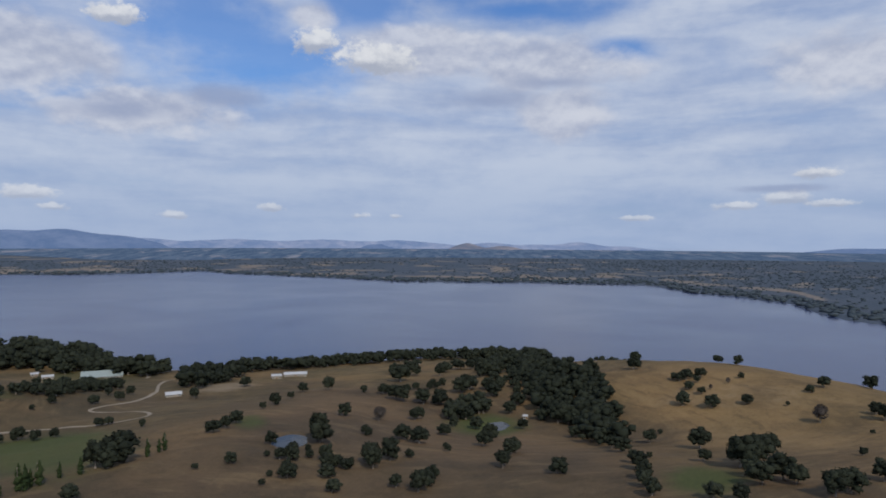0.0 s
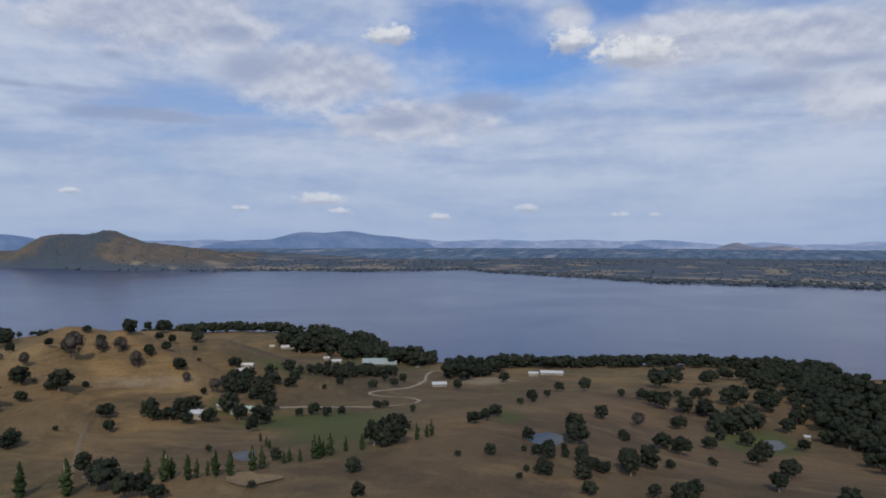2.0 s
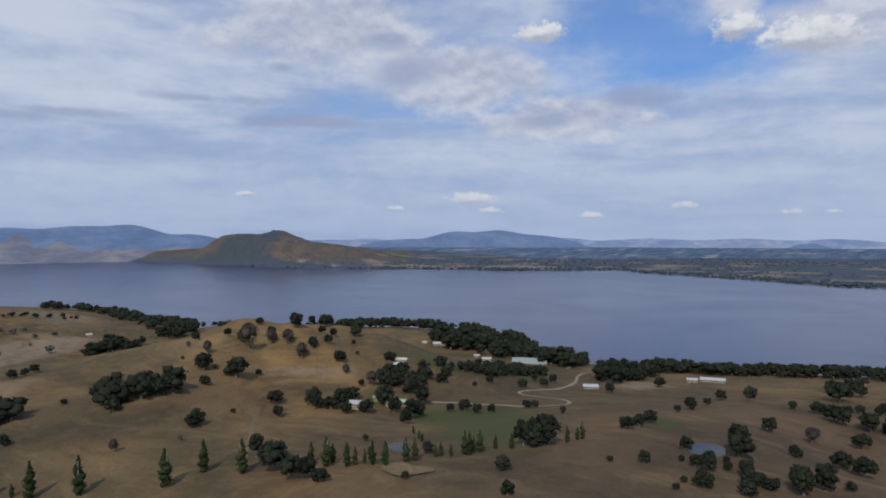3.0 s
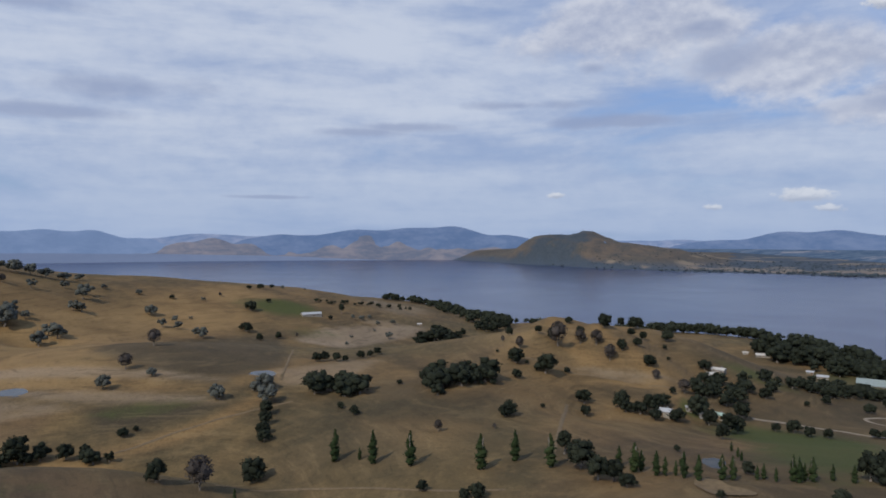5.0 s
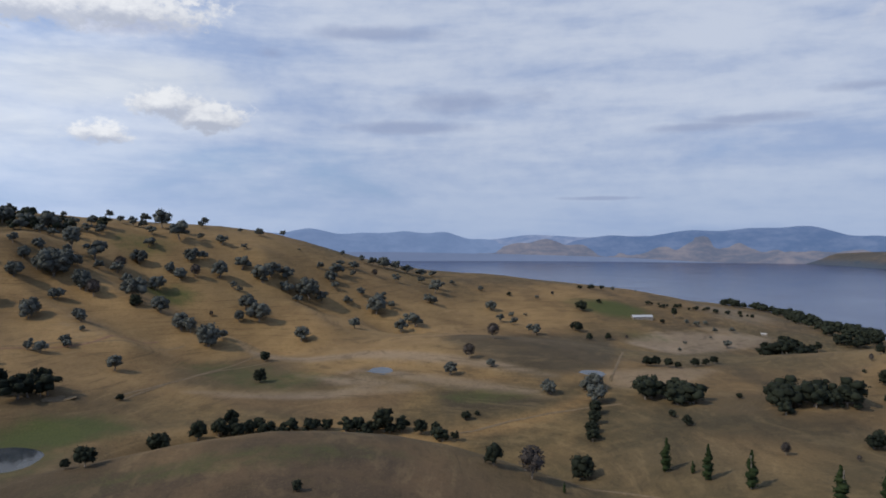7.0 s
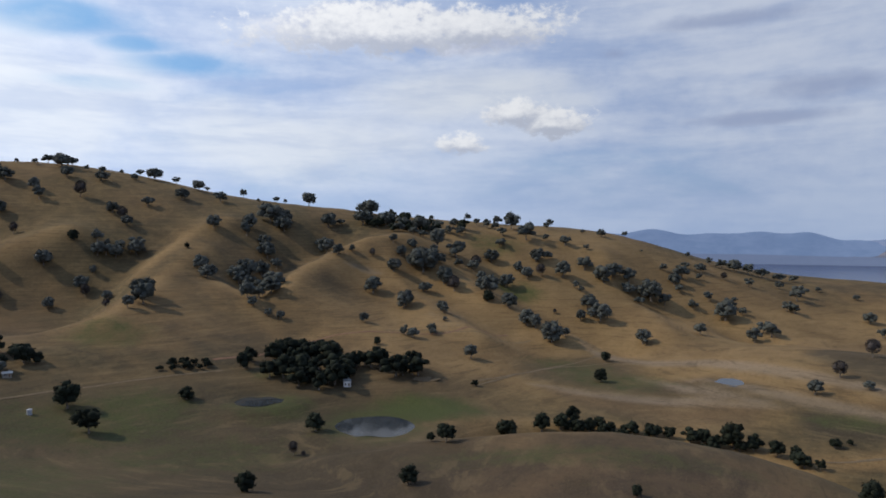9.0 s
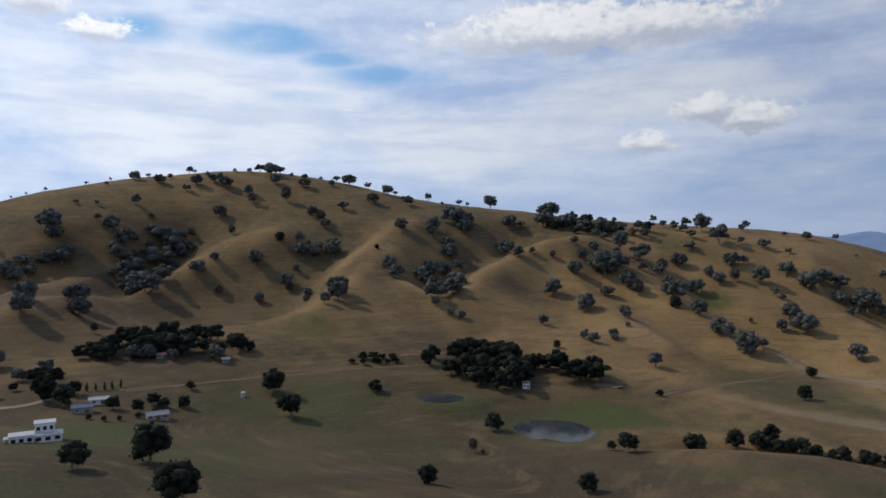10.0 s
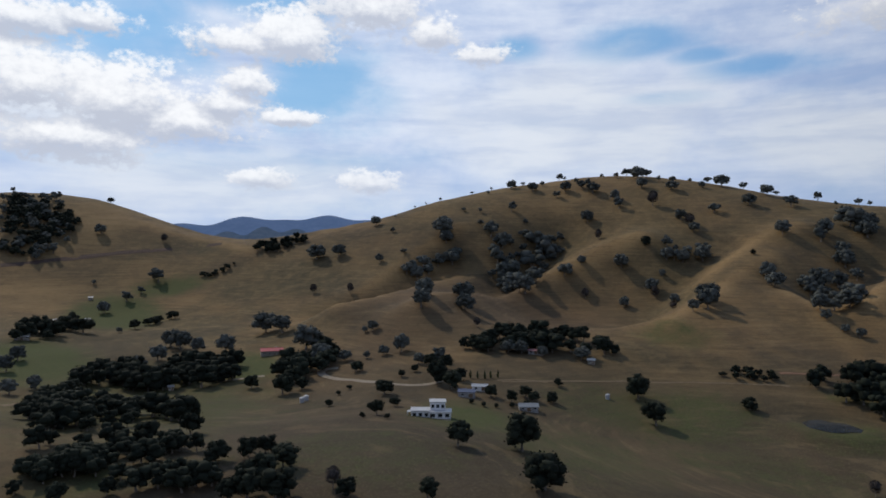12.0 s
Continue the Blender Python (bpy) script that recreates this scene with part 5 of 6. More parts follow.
GUMS_VALLEY = (
    (-415, -47, 8.2), (-417, -52, 7.4), (-854, -107, 11.1), (-688, -92, 14.4), (-977, -133, 4.2), (-827, -115, 10.8), (-415, -62, 5.2), (-873, -133, 11.3),
    (-861, -132, 20.8), (-841, -132, 12.4), (-1064, -170, 9.2), (-413, -66, 5.2), (-835, -156, 12.4), (-836, -158, 24.7), (-408, -79, 9.6), (-744, -153, 9.7),
    (-403, -84, 9.5), (-755, -160, 17.3), (-902, -193, 8.7), (-850, -184, 19.4), (-859, -188, 11.2), (-990, -217, 6.9), (-797, -176, 8.4), (-728, -161, 12.8),
    (-799, -183, 10.5), (-617, -151, 7.7), (-904, -222, 15.9), (-910, -225, 10.4), (-602, -159, 19.4), (-602, -160, 14.0), (-1028, -276, 12.7),
)
GUMS_FAR = (
    (-846, -229, 12.0), (-966, -265, 11.1), (-903, -248, 10.4), (-826, -239, 11.0), (-624, -181, 13.5), (-911, -276, 17.9), (-884, -269, 26.0), (-796, -253, 9.2),
    (-800, -254, 11.5), (-657, -218, 15.4), (-663, -221, 11.4), (-762, -255, 16.5), (-366, -123, 12.4), (-876, -300, 12.7), (-846, -291, 9.9), (-840, -291, 12.2),
    (-951, -334, 15.5), (-899, -318, 12.2), (-806, -293, 12.5), (-897, -330, 13.9), (-702, -262, 12.8), (-737, -278, 10.1), (-901, -347, 10.7), (-751, -293, 13.1),
    (-499, -197, 11.1), (-949, -380, 12.2), (-830, -343, 14.5), (-738, -306, 11.6), (-760, -319, 23.9), (-870, -367, 10.5), (-768, -324, 10.7),
)
GUMS_EDGE = (
    (-856, -363, 12.7), (-825, -356, 13.0), (-676, -293, 12.6), (-565, -248, 4.2), (-678, -299, 19.1), (-585, -258, 7.7), (-715, -318, 11.4), (-589, -262, 10.0),
    (-800, -359, 11.2), (-828, -375, 15.5), (-738, -338, 10.4), (-527, -242, 6.0), (-533, -246, 7.6), (-879, -406, 8.3), (-696, -322, 22.2), (-813, -377, 9.9),
    (-301, -140, 5.4), (-652, -308, 10.5), (-777, -371, 11.0), (-688, -328, 25.8), (-705, -343, 11.4), (-776, -384, 11.1), (-718, -355, 10.3), (-688, -344, 11.2),
    (-529, -269, 4.1), (-594, -302, 16.0), (-588, -301, 15.9), (-795, -408, 18.3), (-849, -436, 9.8), (-506, -260, 6.4), (-693, -359, 12.7),
)
GUMS_RIDGE = (
    (-778, -405, 14.2), (-661, -351, 14.1), (-706, -375, 11.6), (-864, -462, 10.1), (-795, -429, 14.7), (-612, -349, 16.9), (-834, -499, 10.0), (-657, -401, 7.9),
    (-764, -484, 9.3), (-638, -407, 11.6), (-711, -480, 11.7), (-715, -528, 12.1), (-803, -600, 6.9), (-480, -365, 8.3), (-794, -608, 8.6), (-478, -375, 6.2),
    (-639, -507, 16.8), (-747, -602, 6.6), (-477, -391, 8.4), (-634, -528, 18.4), (-484, -403, 13.0), (-564, -473, 22.7), (-780, -655, 13.9), (-695, -621, 15.9),
    (-755, -698, 7.0), (-734, -700, 12.2), (-720, -720, 10.5), (-606, -652, 13.7), (-686, -752, 10.5), (-389, -440, 10.1), (-659, -755, 6.9),
)
GUMS_LAST = (
    (-479, -588, 7.8), (-247, -307, 15.3), (-625, -778, 8.6), (-625, -804, 14.0), (-260, -340, 17.2), (-616, -838, 12.5), (-530, -737, 17.0), (-591, -829, 8.7),
    (-578, -845, 7.0), (-538, -821, 11.8), (-259, -400, 9.1), (-416, -645, 9.2), (-526, -817, 13.3), (-534, -843, 8.6), (-542, -888, 6.2), (-449, -746, 13.4),
    (-537, -895, 12.5), (-484, -812, 9.7), (-422, -728, 26.7), (-113, -196, 14.4), (-415, -742, 24.7), (-393, -716, 26.7), (-182, -336, 4.0), (-189, -350, 7.7),
    (-343, -638, 18.7), (-416, -774, 9.0), (-130, -243, 17.2), (-474, -892, 6.9), (-176, -342, 8.1), (-410, -802, 15.4), (-352, -723, 23.3),
)
GUMS_UPPER = (
    (-168, -352, 8.2), (-361, -760, 21.6), (-433, -912, 5.2), (-409, -871, 6.6), (-356, -780, 8.8), (-370, -812, 7.6), (-405, -919, 5.2), (-229, -530, 13.8),
    (-352, -825, 6.1), (-163, -385, 9.5), (-103, -245, 11.9), (-152, -372, 12.6), (-163, -409, 11.5), (-166, -427, 9.5), (-356, -919, 5.1), (-149, -386, 16.6),
    (-286, -745, 12.2), (-156, -420, 10.1), (-73, -197, 7.7), (-333, -915, 4.2), (-184, -516, 14.1), (-152, -430, 7.1), (-318, -920, 4.2), (-251, -764, 6.8),
    (-151, -464, 12.7), (-280, -891, 4.0), (-258, -831, 7.4), (-221, -763, 9.5), (-90, -313, 8.6), (-139, -521, 5.6), (-50, -206, 7.0),
)
GUMS_LOWER = (
    (-76, -356, 4.5), (-93, -518, 18.2), (-72, -414, 8.8), (-35, -235, 9.4), (-86, -587, 15.3), (-29, -212, 11.7), (-31, -252, 7.7), (-45, -436, 9.9),
    (-25, -249, 8.9), (-21, -217, 11.1), (-16, -217, 8.7), (-38, -555, 14.4), (-14, -250, 8.9), (-18, -562, 11.7), (16, -860, 19.1), (33, -831, 8.6),
    (46, -807, 12.5), (44, -665, 4.6), (83, -862, 5.9), (75, -460, 8.1), (97, -533, 10.3), (217, -1158, 8.1), (85, -444, 8.7), (98, -503, 10.6),
)
ALL_GUMS = GUMS_POINT + GUMS_SHORE + GUMS_EAST + GUMS_NORTH + GUMS_MIDDLE + GUMS_HILL + GUMS_SUMMIT + GUMS_SOUTH + GUMS_VALLEY + GUMS_FAR + GUMS_EDGE + GUMS_RIDGE + GUMS_LAST + GUMS_UPPER + GUMS_LOWER
BARE_POINT = (
    (218, 394, 12.0), (205, 491, 5.4), (189, 482, 4.2), (-40, 460, 8.6), (-41, 448, 10.3), (-324, 393, 11.4), (-352, 396, 8.7), (-387, 384, 14.4),
    (-410, 392, 13.8), (-428, 391, 14.1), (-433, 371, 23.2), (-428, 328, 11.0), (-456, 332, 5.9), (-297, 211, 3.2), (-310, 184, 7.0), (-860, 297, 6.3),
    (-1052, 245, 7.4), (-310, 63, 17.2), (-608, 88, 15.9), (-541, 59, 13.2),
)
BARE_SHORE = (
    (-986, -28, 11.8), (-733, -191, 6.5), (-797, -225, 17.0), (-759, -293, 18.1), (-669, -283, 18.7), (-669, -382, 10.6), (-283, -201, 3.2), (-283, -207, 8.2),
    (-563, -645, 16.1), (-415, -495, 8.9), (-454, -569, 13.8), (-565, -714, 21.8), (-472, -696, 14.3), (-399, -611, 12.5), (-223, -494, 8.4), (-170, -694, 12.3),
    (-47, -213, 7.9), (-139, -731, 11.5), (11, -966, 13.2),
)
ALL_BARE = BARE_POINT + BARE_SHORE
BUSHES_POINT = (
    (49, 288, 8.6), (-16, 330, 4.2), (-41, 384, 5.6), (-42, 265, 5.1), (-46, 284, 5.5), (-61, 343, 13.1), (-65, 289, 6.9), (-186, 646, 12.4),
    (-223, 445, 7.2), (-119, 222, 6.5), (-137, 251, 7.3), (-295, 518, 8.6), (-311, 467, 10.3), (-179, 258, 6.6), (-163, 218, 4.1), (-365, 403, 11.1),
    (-392, 345, 5.4), (-389, 322, 17.6), (-384, 292, 7.9), (-407, 309, 14.5), (-318, 236, 10.6), (-316, 232, 8.3), (-374, 255, 4.0), (-222, 150, 7.4),
    (-225, 146, 4.9), (-246, 138, 6.2), (-422, 219, 4.2), (-375, 165, 7.2),
)
BUSHES_SHORE = (
    (-395, 164, 5.3), (-854, 270, 10.8), (-838, 243, 10.5), (-337, 95, 14.5), (-251, -35, 5.1), (-590, -109, 10.4), (-517, -99, 11.9), (-409, -95, 11.1),
    (-661, -241, 14.5), (-438, -170, 4.9), (-244, -123, 8.9), (-469, -263, 7.5), (-312, -213, 11.4), (-213, -178, 9.6), (-542, -529, 6.5), (-313, -306, 9.2),
    (-486, -624, 13.6), (-220, -365, 5.9), (-202, -341, 8.3), (-170, -317, 3.2), (-172, -334, 3.2), (-162, -332, 3.2), (-155, -334, 3.2), (-151, -340, 3.2),
    (-91, -300, 3.2), (-81, -306, 3.2), (-27, -228, 10.4), (-21, -231, 6.3),
)
ALL_BUSHES = BUSHES_POINT + BUSHES_SHORE
SLENDER = (
    (27, 301, 8.3), (-13, 380, 10.3), (-61, 345, 16.8), (-260, 355, 15.5), (-244, 213, 12.9), (-976, 408, 18.2), (-752, -341, 26.0),
)
ALL_SLENDER = SLENDER
POPLARS_POINT = (
    (-132, 326, 8.1), (-133, 322, 6.2), (-135, 314, 7.9), (-151, 286, 7.0), (-157, 281, 6.3), (-160, 272, 9.6), (-163, 271, 6.8), (-162, 266, 9.5),
    (-164, 265, 10.1), (-167, 258, 5.5), (-171, 256, 6.1), (-172, 253, 5.5), (-199, 281, 4.3), (-206, 288, 4.4), (-176, 243, 9.2), (-219, 301, 4.6),
    (-178, 239, 9.7), (-180, 227, 9.4), (-188, 228, 10.1),
)
POPLARS_SHORE = (
    (-192, 228, 5.9), (-194, 224, 7.5), (-196, 221, 9.6), (-205, 222, 8.1), (-204, 217, 11.8), (-216, 220, 8.3), (-231, 194, 13.6), (-247, 187, 12.8),
    (-248, 169, 14.6), (-278, 150, 14.8), (-297, 140, 14.8), (-308, 138, 5.5), (-317, 129, 14.7), (-302, 76, 4.6), (-188, -384, 4.5), (-183, -384, 4.5),
    (-179, -384, 4.8), (-175, -386, 4.4), (-171, -388, 4.8),
)
ALL_POPLARS = POPLARS_POINT + POPLARS_SHORE
# woods: the outline in plan, how many trees, their height
WOODS = (
    ("shoulder_grove", 30, 13.4, (-773, -457), (-840, -452), (-843, -393), (-860, -342), (-822, -351), (-769, -405)),
    ("bay_wood", 34, 17.0, (-252, 657), (-287, 762), (-272, 780), (-237, 752), (-224, 795), (-212, 747), (-215, 681), (-221, 635), (-224, 627)),
    ("terrace_trees", 10, 13.2, (-54, 704), (-53, 776), (-32, 825), (-26, 728), (-32, 677)),
    ("dam_wood", 18, 11.1, (2, 468), (8, 518), (17, 550), (31, 551), (37, 525), (28, 491), (11, 476)),
    ("creek_wood", 120, 13.0, (72, 747), (97, 661), (109, 608), (128, 560), (125, 511), (112, 434), (101, 373), (93, 405), (86, 456), (66, 479), (70, 541)),
    ("creek_wood", 175, 11.4, (35, 683), (66, 821), (109, 841), (106, 621), (124, 561), (124, 513), (114, 450), (104, 372), (90, 344), (86, 376), (84, 448), (72, 491), (69, 530), (55, 569), (38, 601)),
    ("farm_belt", 95, 10.3, (-318, 394), (-348, 435), (-335, 468), (-339, 642), (-338, 723), (-295, 630), (-302, 549), (-322, 473), (-306, 428), (-300, 413)),
    ("shore_wood", 95, 21.0, (-603, 857), (-550, 896), (-478, 922), (-369, 825), (-320, 822), (-327, 765), (-410, 776), (-485, 789), (-536, 787)),
    ("oval_grove", 18, 13.1, (-440, 161), (-445, 168), (-428, 194), (-410, 189), (-418, 173)),
    ("knoll_grove", 28, 13.2, (-397, 221), (-416, 244), (-390, 274), (-382, 270), (-361, 224), (-364, 214)),
    ("field_shore_wood", 55, 14.5, (-559, 307), (-879, 506), (-923, 605), (-972, 720), (-920, 682), (-878, 576), (-527, 304)),
    ("point_wood", 56, 16.0, (-1396, 789), (-1204, 790), (-942, 698), (-954, 649), (-1085, 649)),
    ("hedge", 30, 6.5, (-1041, 378), (-1050, 434), (-1098, 609), (-1060, 588), (-1028, 425), (-1023, 371)),
    ("house_wood", 46, 14.9, (-365, -311), (-387, -322), (-433, -304), (-430, -252), (-437, -204), (-431, -201), (-413, -216), (-385, -226), (-366, -248), (-364, -284)),
    ("hollow_row", 20, 8.0, (-402, -104), (-416, -60), (-420, 0), (-404, 40), (-394, 38), (-408, 0), (-405, -60), (-394, -100)),
    ("hedge_row", 12, 5.5, (-333, -351), (-359, -332), (-351, -324), (-328, -345)),
    ("homestead_wood", 44, 12.7, (-168, -454), (-208, -465), (-268, -469), (-293, -410), (-279, -393), (-251, -409), (-219, -431), (-180, -441)),
    ("creek_trees", 80, 12.2, (62, -460), (44, -510), (-9, -516), (-44, -518), (-38, -454), (-11, -452), (2, -442), (34, -463), (59, -446)),
    ("creek_trees", 70, 11.1, (58, -317), (66, -403), (53, -447), (27, -371), (-10, -398), (-13, -338), (23, -317), (43, -307)),
    ("creek_trees", 40, 7.7, (45, -256), (20, -271), (18, -257), (41, -251)),
    ("hollow_trees", 34, 8.1, (48, -241), (58, -288), (38, -300), (11, -282), (-14, -264), (-19, -219)),
    ("valley_trees", 22, 13.7, (121, -604), (102, -676), (76, -716), (70, -660), (92, -605), (117, -582)),
    ("roof_trees", 20, 12.6, (-79, -484), (-105, -537), (-107, -470), (-87, -446), (-56, -426), (-65, -470)),
    ("gully_wood", 120, 10.5, (187, -929), (205, -1085), (133, -1052), (111, -1004), (133, -955), (155, -907)),
    ("windbreak", 9, 8.2, (37, -699), (-2, -744), (-3, -728), (35, -673)),
    ("fence_trees", 12, 7.1, (-27, -860), (-77, -875), (-78, -866), (-28, -846)),
    ("saddle_wood", 22, 10.4, (-89, -893), (-164, -926), (-161, -887), (-100, -874)),
)
# open stands of grey gums in the gullies of the big hill
STANDS = (
    ("gully_gums", 34, 14.0, (-330, -724), (-364, -746), (-421, -759), (-449, -739), (-374, -649), (-331, -630), (-332, -693)),
    ("gully_gums", 16, 14.0, (-573, -495), (-627, -478), (-512, -384), (-487, -390), (-544, -470)),
    ("slope_gums", 8, 12.0, (-502, -618), (-542, -593), (-520, -584), (-492, -605)),
    ("gully_gums", 60, 11.0, (219, -1088), (153, -1095), (123, -1001), (113, -945), (150, -911), (185, -921)),
    ("slope_gums", 9, 12.0, (-225, -724), (-283, -752), (-308, -753), (-275, -731), (-232, -719)),
)
GUM_SORTED = sorted(ALL_GUMS, key=lambda p: math.hypot(p[0], p[1]))
build_trees("gum", GUM_SORTED[:290])
join_trees("scattered_trees", GUM_SORTED[290:], ("distant",), "scattered dark gum trees along the far skyline", "trees", 5)
build_trees("spreading", ALL_SPREADING)
build_trees("slender", ALL_SLENDER)
build_trees("bush", ALL_BUSHES)
build_trees("poplar", ALL_POPLARS)
build_trees("bare", ALL_BARE)


def build_woods():
    for k, (name, count, tall, *ring) in enumerate(WOODS + STANDS):
        rng = random.Random(100 + k)
        xs, ys = [p[0] for p in ring], [p[1] for p in ring]
        places, tries = [], 0
        while len(places) < count and tries < 6000:
            tries += 1
            x, y = rng.uniform(min(xs), max(xs)), rng.uniform(min(ys), max(ys))
            if inside(x, y, list(ring)) and height(x, y) > 0.8:
                places.append((x, y, tall * rng.uniform(0.6, 1.25)))
        if k < len(WOODS):
            join_trees(name, places, ("wood",), "dense dark stand of trees on dry grassland", "woodland", 300 + k)
        else:
            join_trees(name, places, ("distant",), "open stand of grey-green gums in a fold of the hill", "woodland", 300 + k)


def build_shore_belt(name, az0, az1, count, tall, depth, seed, label):
    """Trees along the near shore of the lake."""
    rng = random.Random(seed)
    places = []
    while len(places) < count:
        a = radians(rng.uniform(az0, az1))
        d = np.arange(450, 2250, 5.0)
        z = height(-np.sin(a) * d, np.cos(a) * d)
        wet = np.where(z < 0.3)[0]
        if len(wet) == 0 or wet[0] == 0:
            break
        r = d[wet[0]] - 7 - depth * rng.random()
        places.append((-math.sin(a) * r, math.cos(a) * r, tall * rng.uniform(0.55, 1.3)))
    join_trees(name, places, ("wood",), label, "woodland", seed)


build_woods()
build_shore_belt("shore_trees", -9, 17, 200, 14, 40, 21, "dark belt of trees along the lake shore")
build_shore_belt("headland_trees", 22, 46, 150, 17, 36, 22, "dark trees along the headland shore")
build_shore_belt("bay_trees", 50, 64, 95, 16, 60, 23, "trees along the bay's shore")
build_shore_belt("point_trees", -33, -13, 46, 13, 22, 24, "open line of trees above the water")


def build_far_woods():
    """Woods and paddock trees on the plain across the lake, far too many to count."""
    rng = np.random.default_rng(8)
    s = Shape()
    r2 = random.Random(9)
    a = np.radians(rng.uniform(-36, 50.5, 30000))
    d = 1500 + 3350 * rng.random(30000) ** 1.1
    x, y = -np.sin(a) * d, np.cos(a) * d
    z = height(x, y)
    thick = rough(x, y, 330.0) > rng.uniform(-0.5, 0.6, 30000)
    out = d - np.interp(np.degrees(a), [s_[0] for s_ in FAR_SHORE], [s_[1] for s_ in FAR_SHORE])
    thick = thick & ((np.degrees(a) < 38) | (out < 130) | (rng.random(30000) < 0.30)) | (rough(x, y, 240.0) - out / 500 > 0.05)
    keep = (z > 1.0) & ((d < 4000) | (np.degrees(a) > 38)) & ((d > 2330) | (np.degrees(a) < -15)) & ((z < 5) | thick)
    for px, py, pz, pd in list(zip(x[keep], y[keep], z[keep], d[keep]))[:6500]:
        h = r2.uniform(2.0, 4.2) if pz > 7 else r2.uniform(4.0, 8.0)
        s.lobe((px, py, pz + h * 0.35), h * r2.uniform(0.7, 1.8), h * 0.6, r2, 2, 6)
    ob = new("far_woods", s.mesh("far_woods", HAZED_LEAF))
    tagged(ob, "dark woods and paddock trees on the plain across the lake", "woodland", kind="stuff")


build_far_woods()
# ---- buildings ----
def steel(name, colour, rough_=0.45):
    """Ribbed, painted roofing steel, weathered a little."""
    m, n, p = material(name, rough_, 0.4)
    pos = place_coords(n)
    k = n.step(n.math("ADD", n.math("MULTIPLY", n.noise(pos, 0.5, 4.0), 0.6), n.math("MULTIPLY", n.noise(pos, 3.0, 3.0), 0.4)), 0.3, 0.7)
    n.put(p.inputs["Base Color"], n.mix(k, tuple(0.82 * c for c in colour), colour))
    return m


WHITE_STEEL = steel("white_steel", (0.42, 0.43, 0.45))
GREY_STEEL = steel("grey_steel", (0.20, 0.21, 0.22))
GREEN_STEEL = steel("green_steel", (0.34, 0.46, 0.40))
BLUE_STEEL = steel("blue_steel", (0.085, 0.10, 0.16))
RED_STEEL = steel("red_steel", (0.48, 0.085, 0.085))
PINK_STEEL = steel("pink_steel", (0.27, 0.12, 0.12))
PALE_TILE = steel("pale_tile", (0.50, 0.48, 0.45), 0.8)
BROWN_TILE = steel("brown_tile", (0.24, 0.16, 0.11), 0.85)
NETTING = steel("netting", (0.27, 0.32, 0.31), 0.9)
CREAM_WALL = speckled("cream_wall", (0.22, 0.20, 0.17), (0.30, 0.27, 0.23), 3.0, 0.85)
WHITE_WALL = speckled("white_wall", (0.72, 0.72, 0.71), (0.80, 0.80, 0.79), 3.0, 0.7)
GREY_WALL = speckled("grey_wall", (0.20, 0.20, 0.20), (0.32, 0.31, 0.30), 3.0, 0.85)
ORANGE_WALL = speckled("orange_wall", (0.36, 0.19, 0.10), (0.46, 0.26, 0.14), 3.0, 0.85)
FRAME = speckled("window_frame", (0.60, 0.60, 0.58), (0.68, 0.68, 0.66), 0.5, 0.5)
TIMBER = speckled("door_timber", (0.12, 0.08, 0.05), (0.20, 0.13, 0.08), 0.5, 0.7)


def glass_material():
    m, n, p = material("dark_glass", 0.05, 0.5)
    n.put(p.inputs["Base Color"], n.mix(n.noise(place_coords(n), 0.7, 2.0), (0.010, 0.012, 0.015), (0.030, 0.034, 0.040)))
    return m


GLASS = glass_material()


def block(bm, x0, x1, y0, y1, z0, z1):
    v = [bm.verts.new(p) for p in ((x0, y0, z0), (x1, y0, z0), (x1, y1, z0), (x0, y1, z0), (x0, y0, z1), (x1, y0, z1), (x1, y1, z1), (x0, y1, z1))]
    for f in ((3, 2, 1, 0), (4, 5, 6, 7), (0, 1, 5, 4), (1, 2, 6, 5), (2, 3, 7, 6), (3, 0, 4, 7)):
        bm.faces.new([v[k] for k in f])


def part(name, bm, mat, parent, label=""):
    """Links a bmesh as one mesh under a thing or a part."""
    me = bpy.data.meshes.new(name)
    bm.to_mesh(me)
    bm.free()
    me.materials.append(mat)
    ob = new(name, me)
    ob.parent = parent
    return tagged(ob, label)


def box_part(name, mat, parent, *size, label=""):
    bm = bmesh.new()
    block(bm, *size)
    return part(name, bm, mat, parent, label)


def seat_on_ground(name, x, y, heading, half):
    """An Empty at the lowest corner's height, and how far the ground rises across the footprint."""
    zs = [float(height(x + a, y + b)) for a in (-half, 0, half) for b in (-half, 0, half)]
    top = new(name)
    top.matrix_world = pose(x, y, sum(zs) / len(zs), 0, 0, heading)
    return top, max(zs) - min(zs)


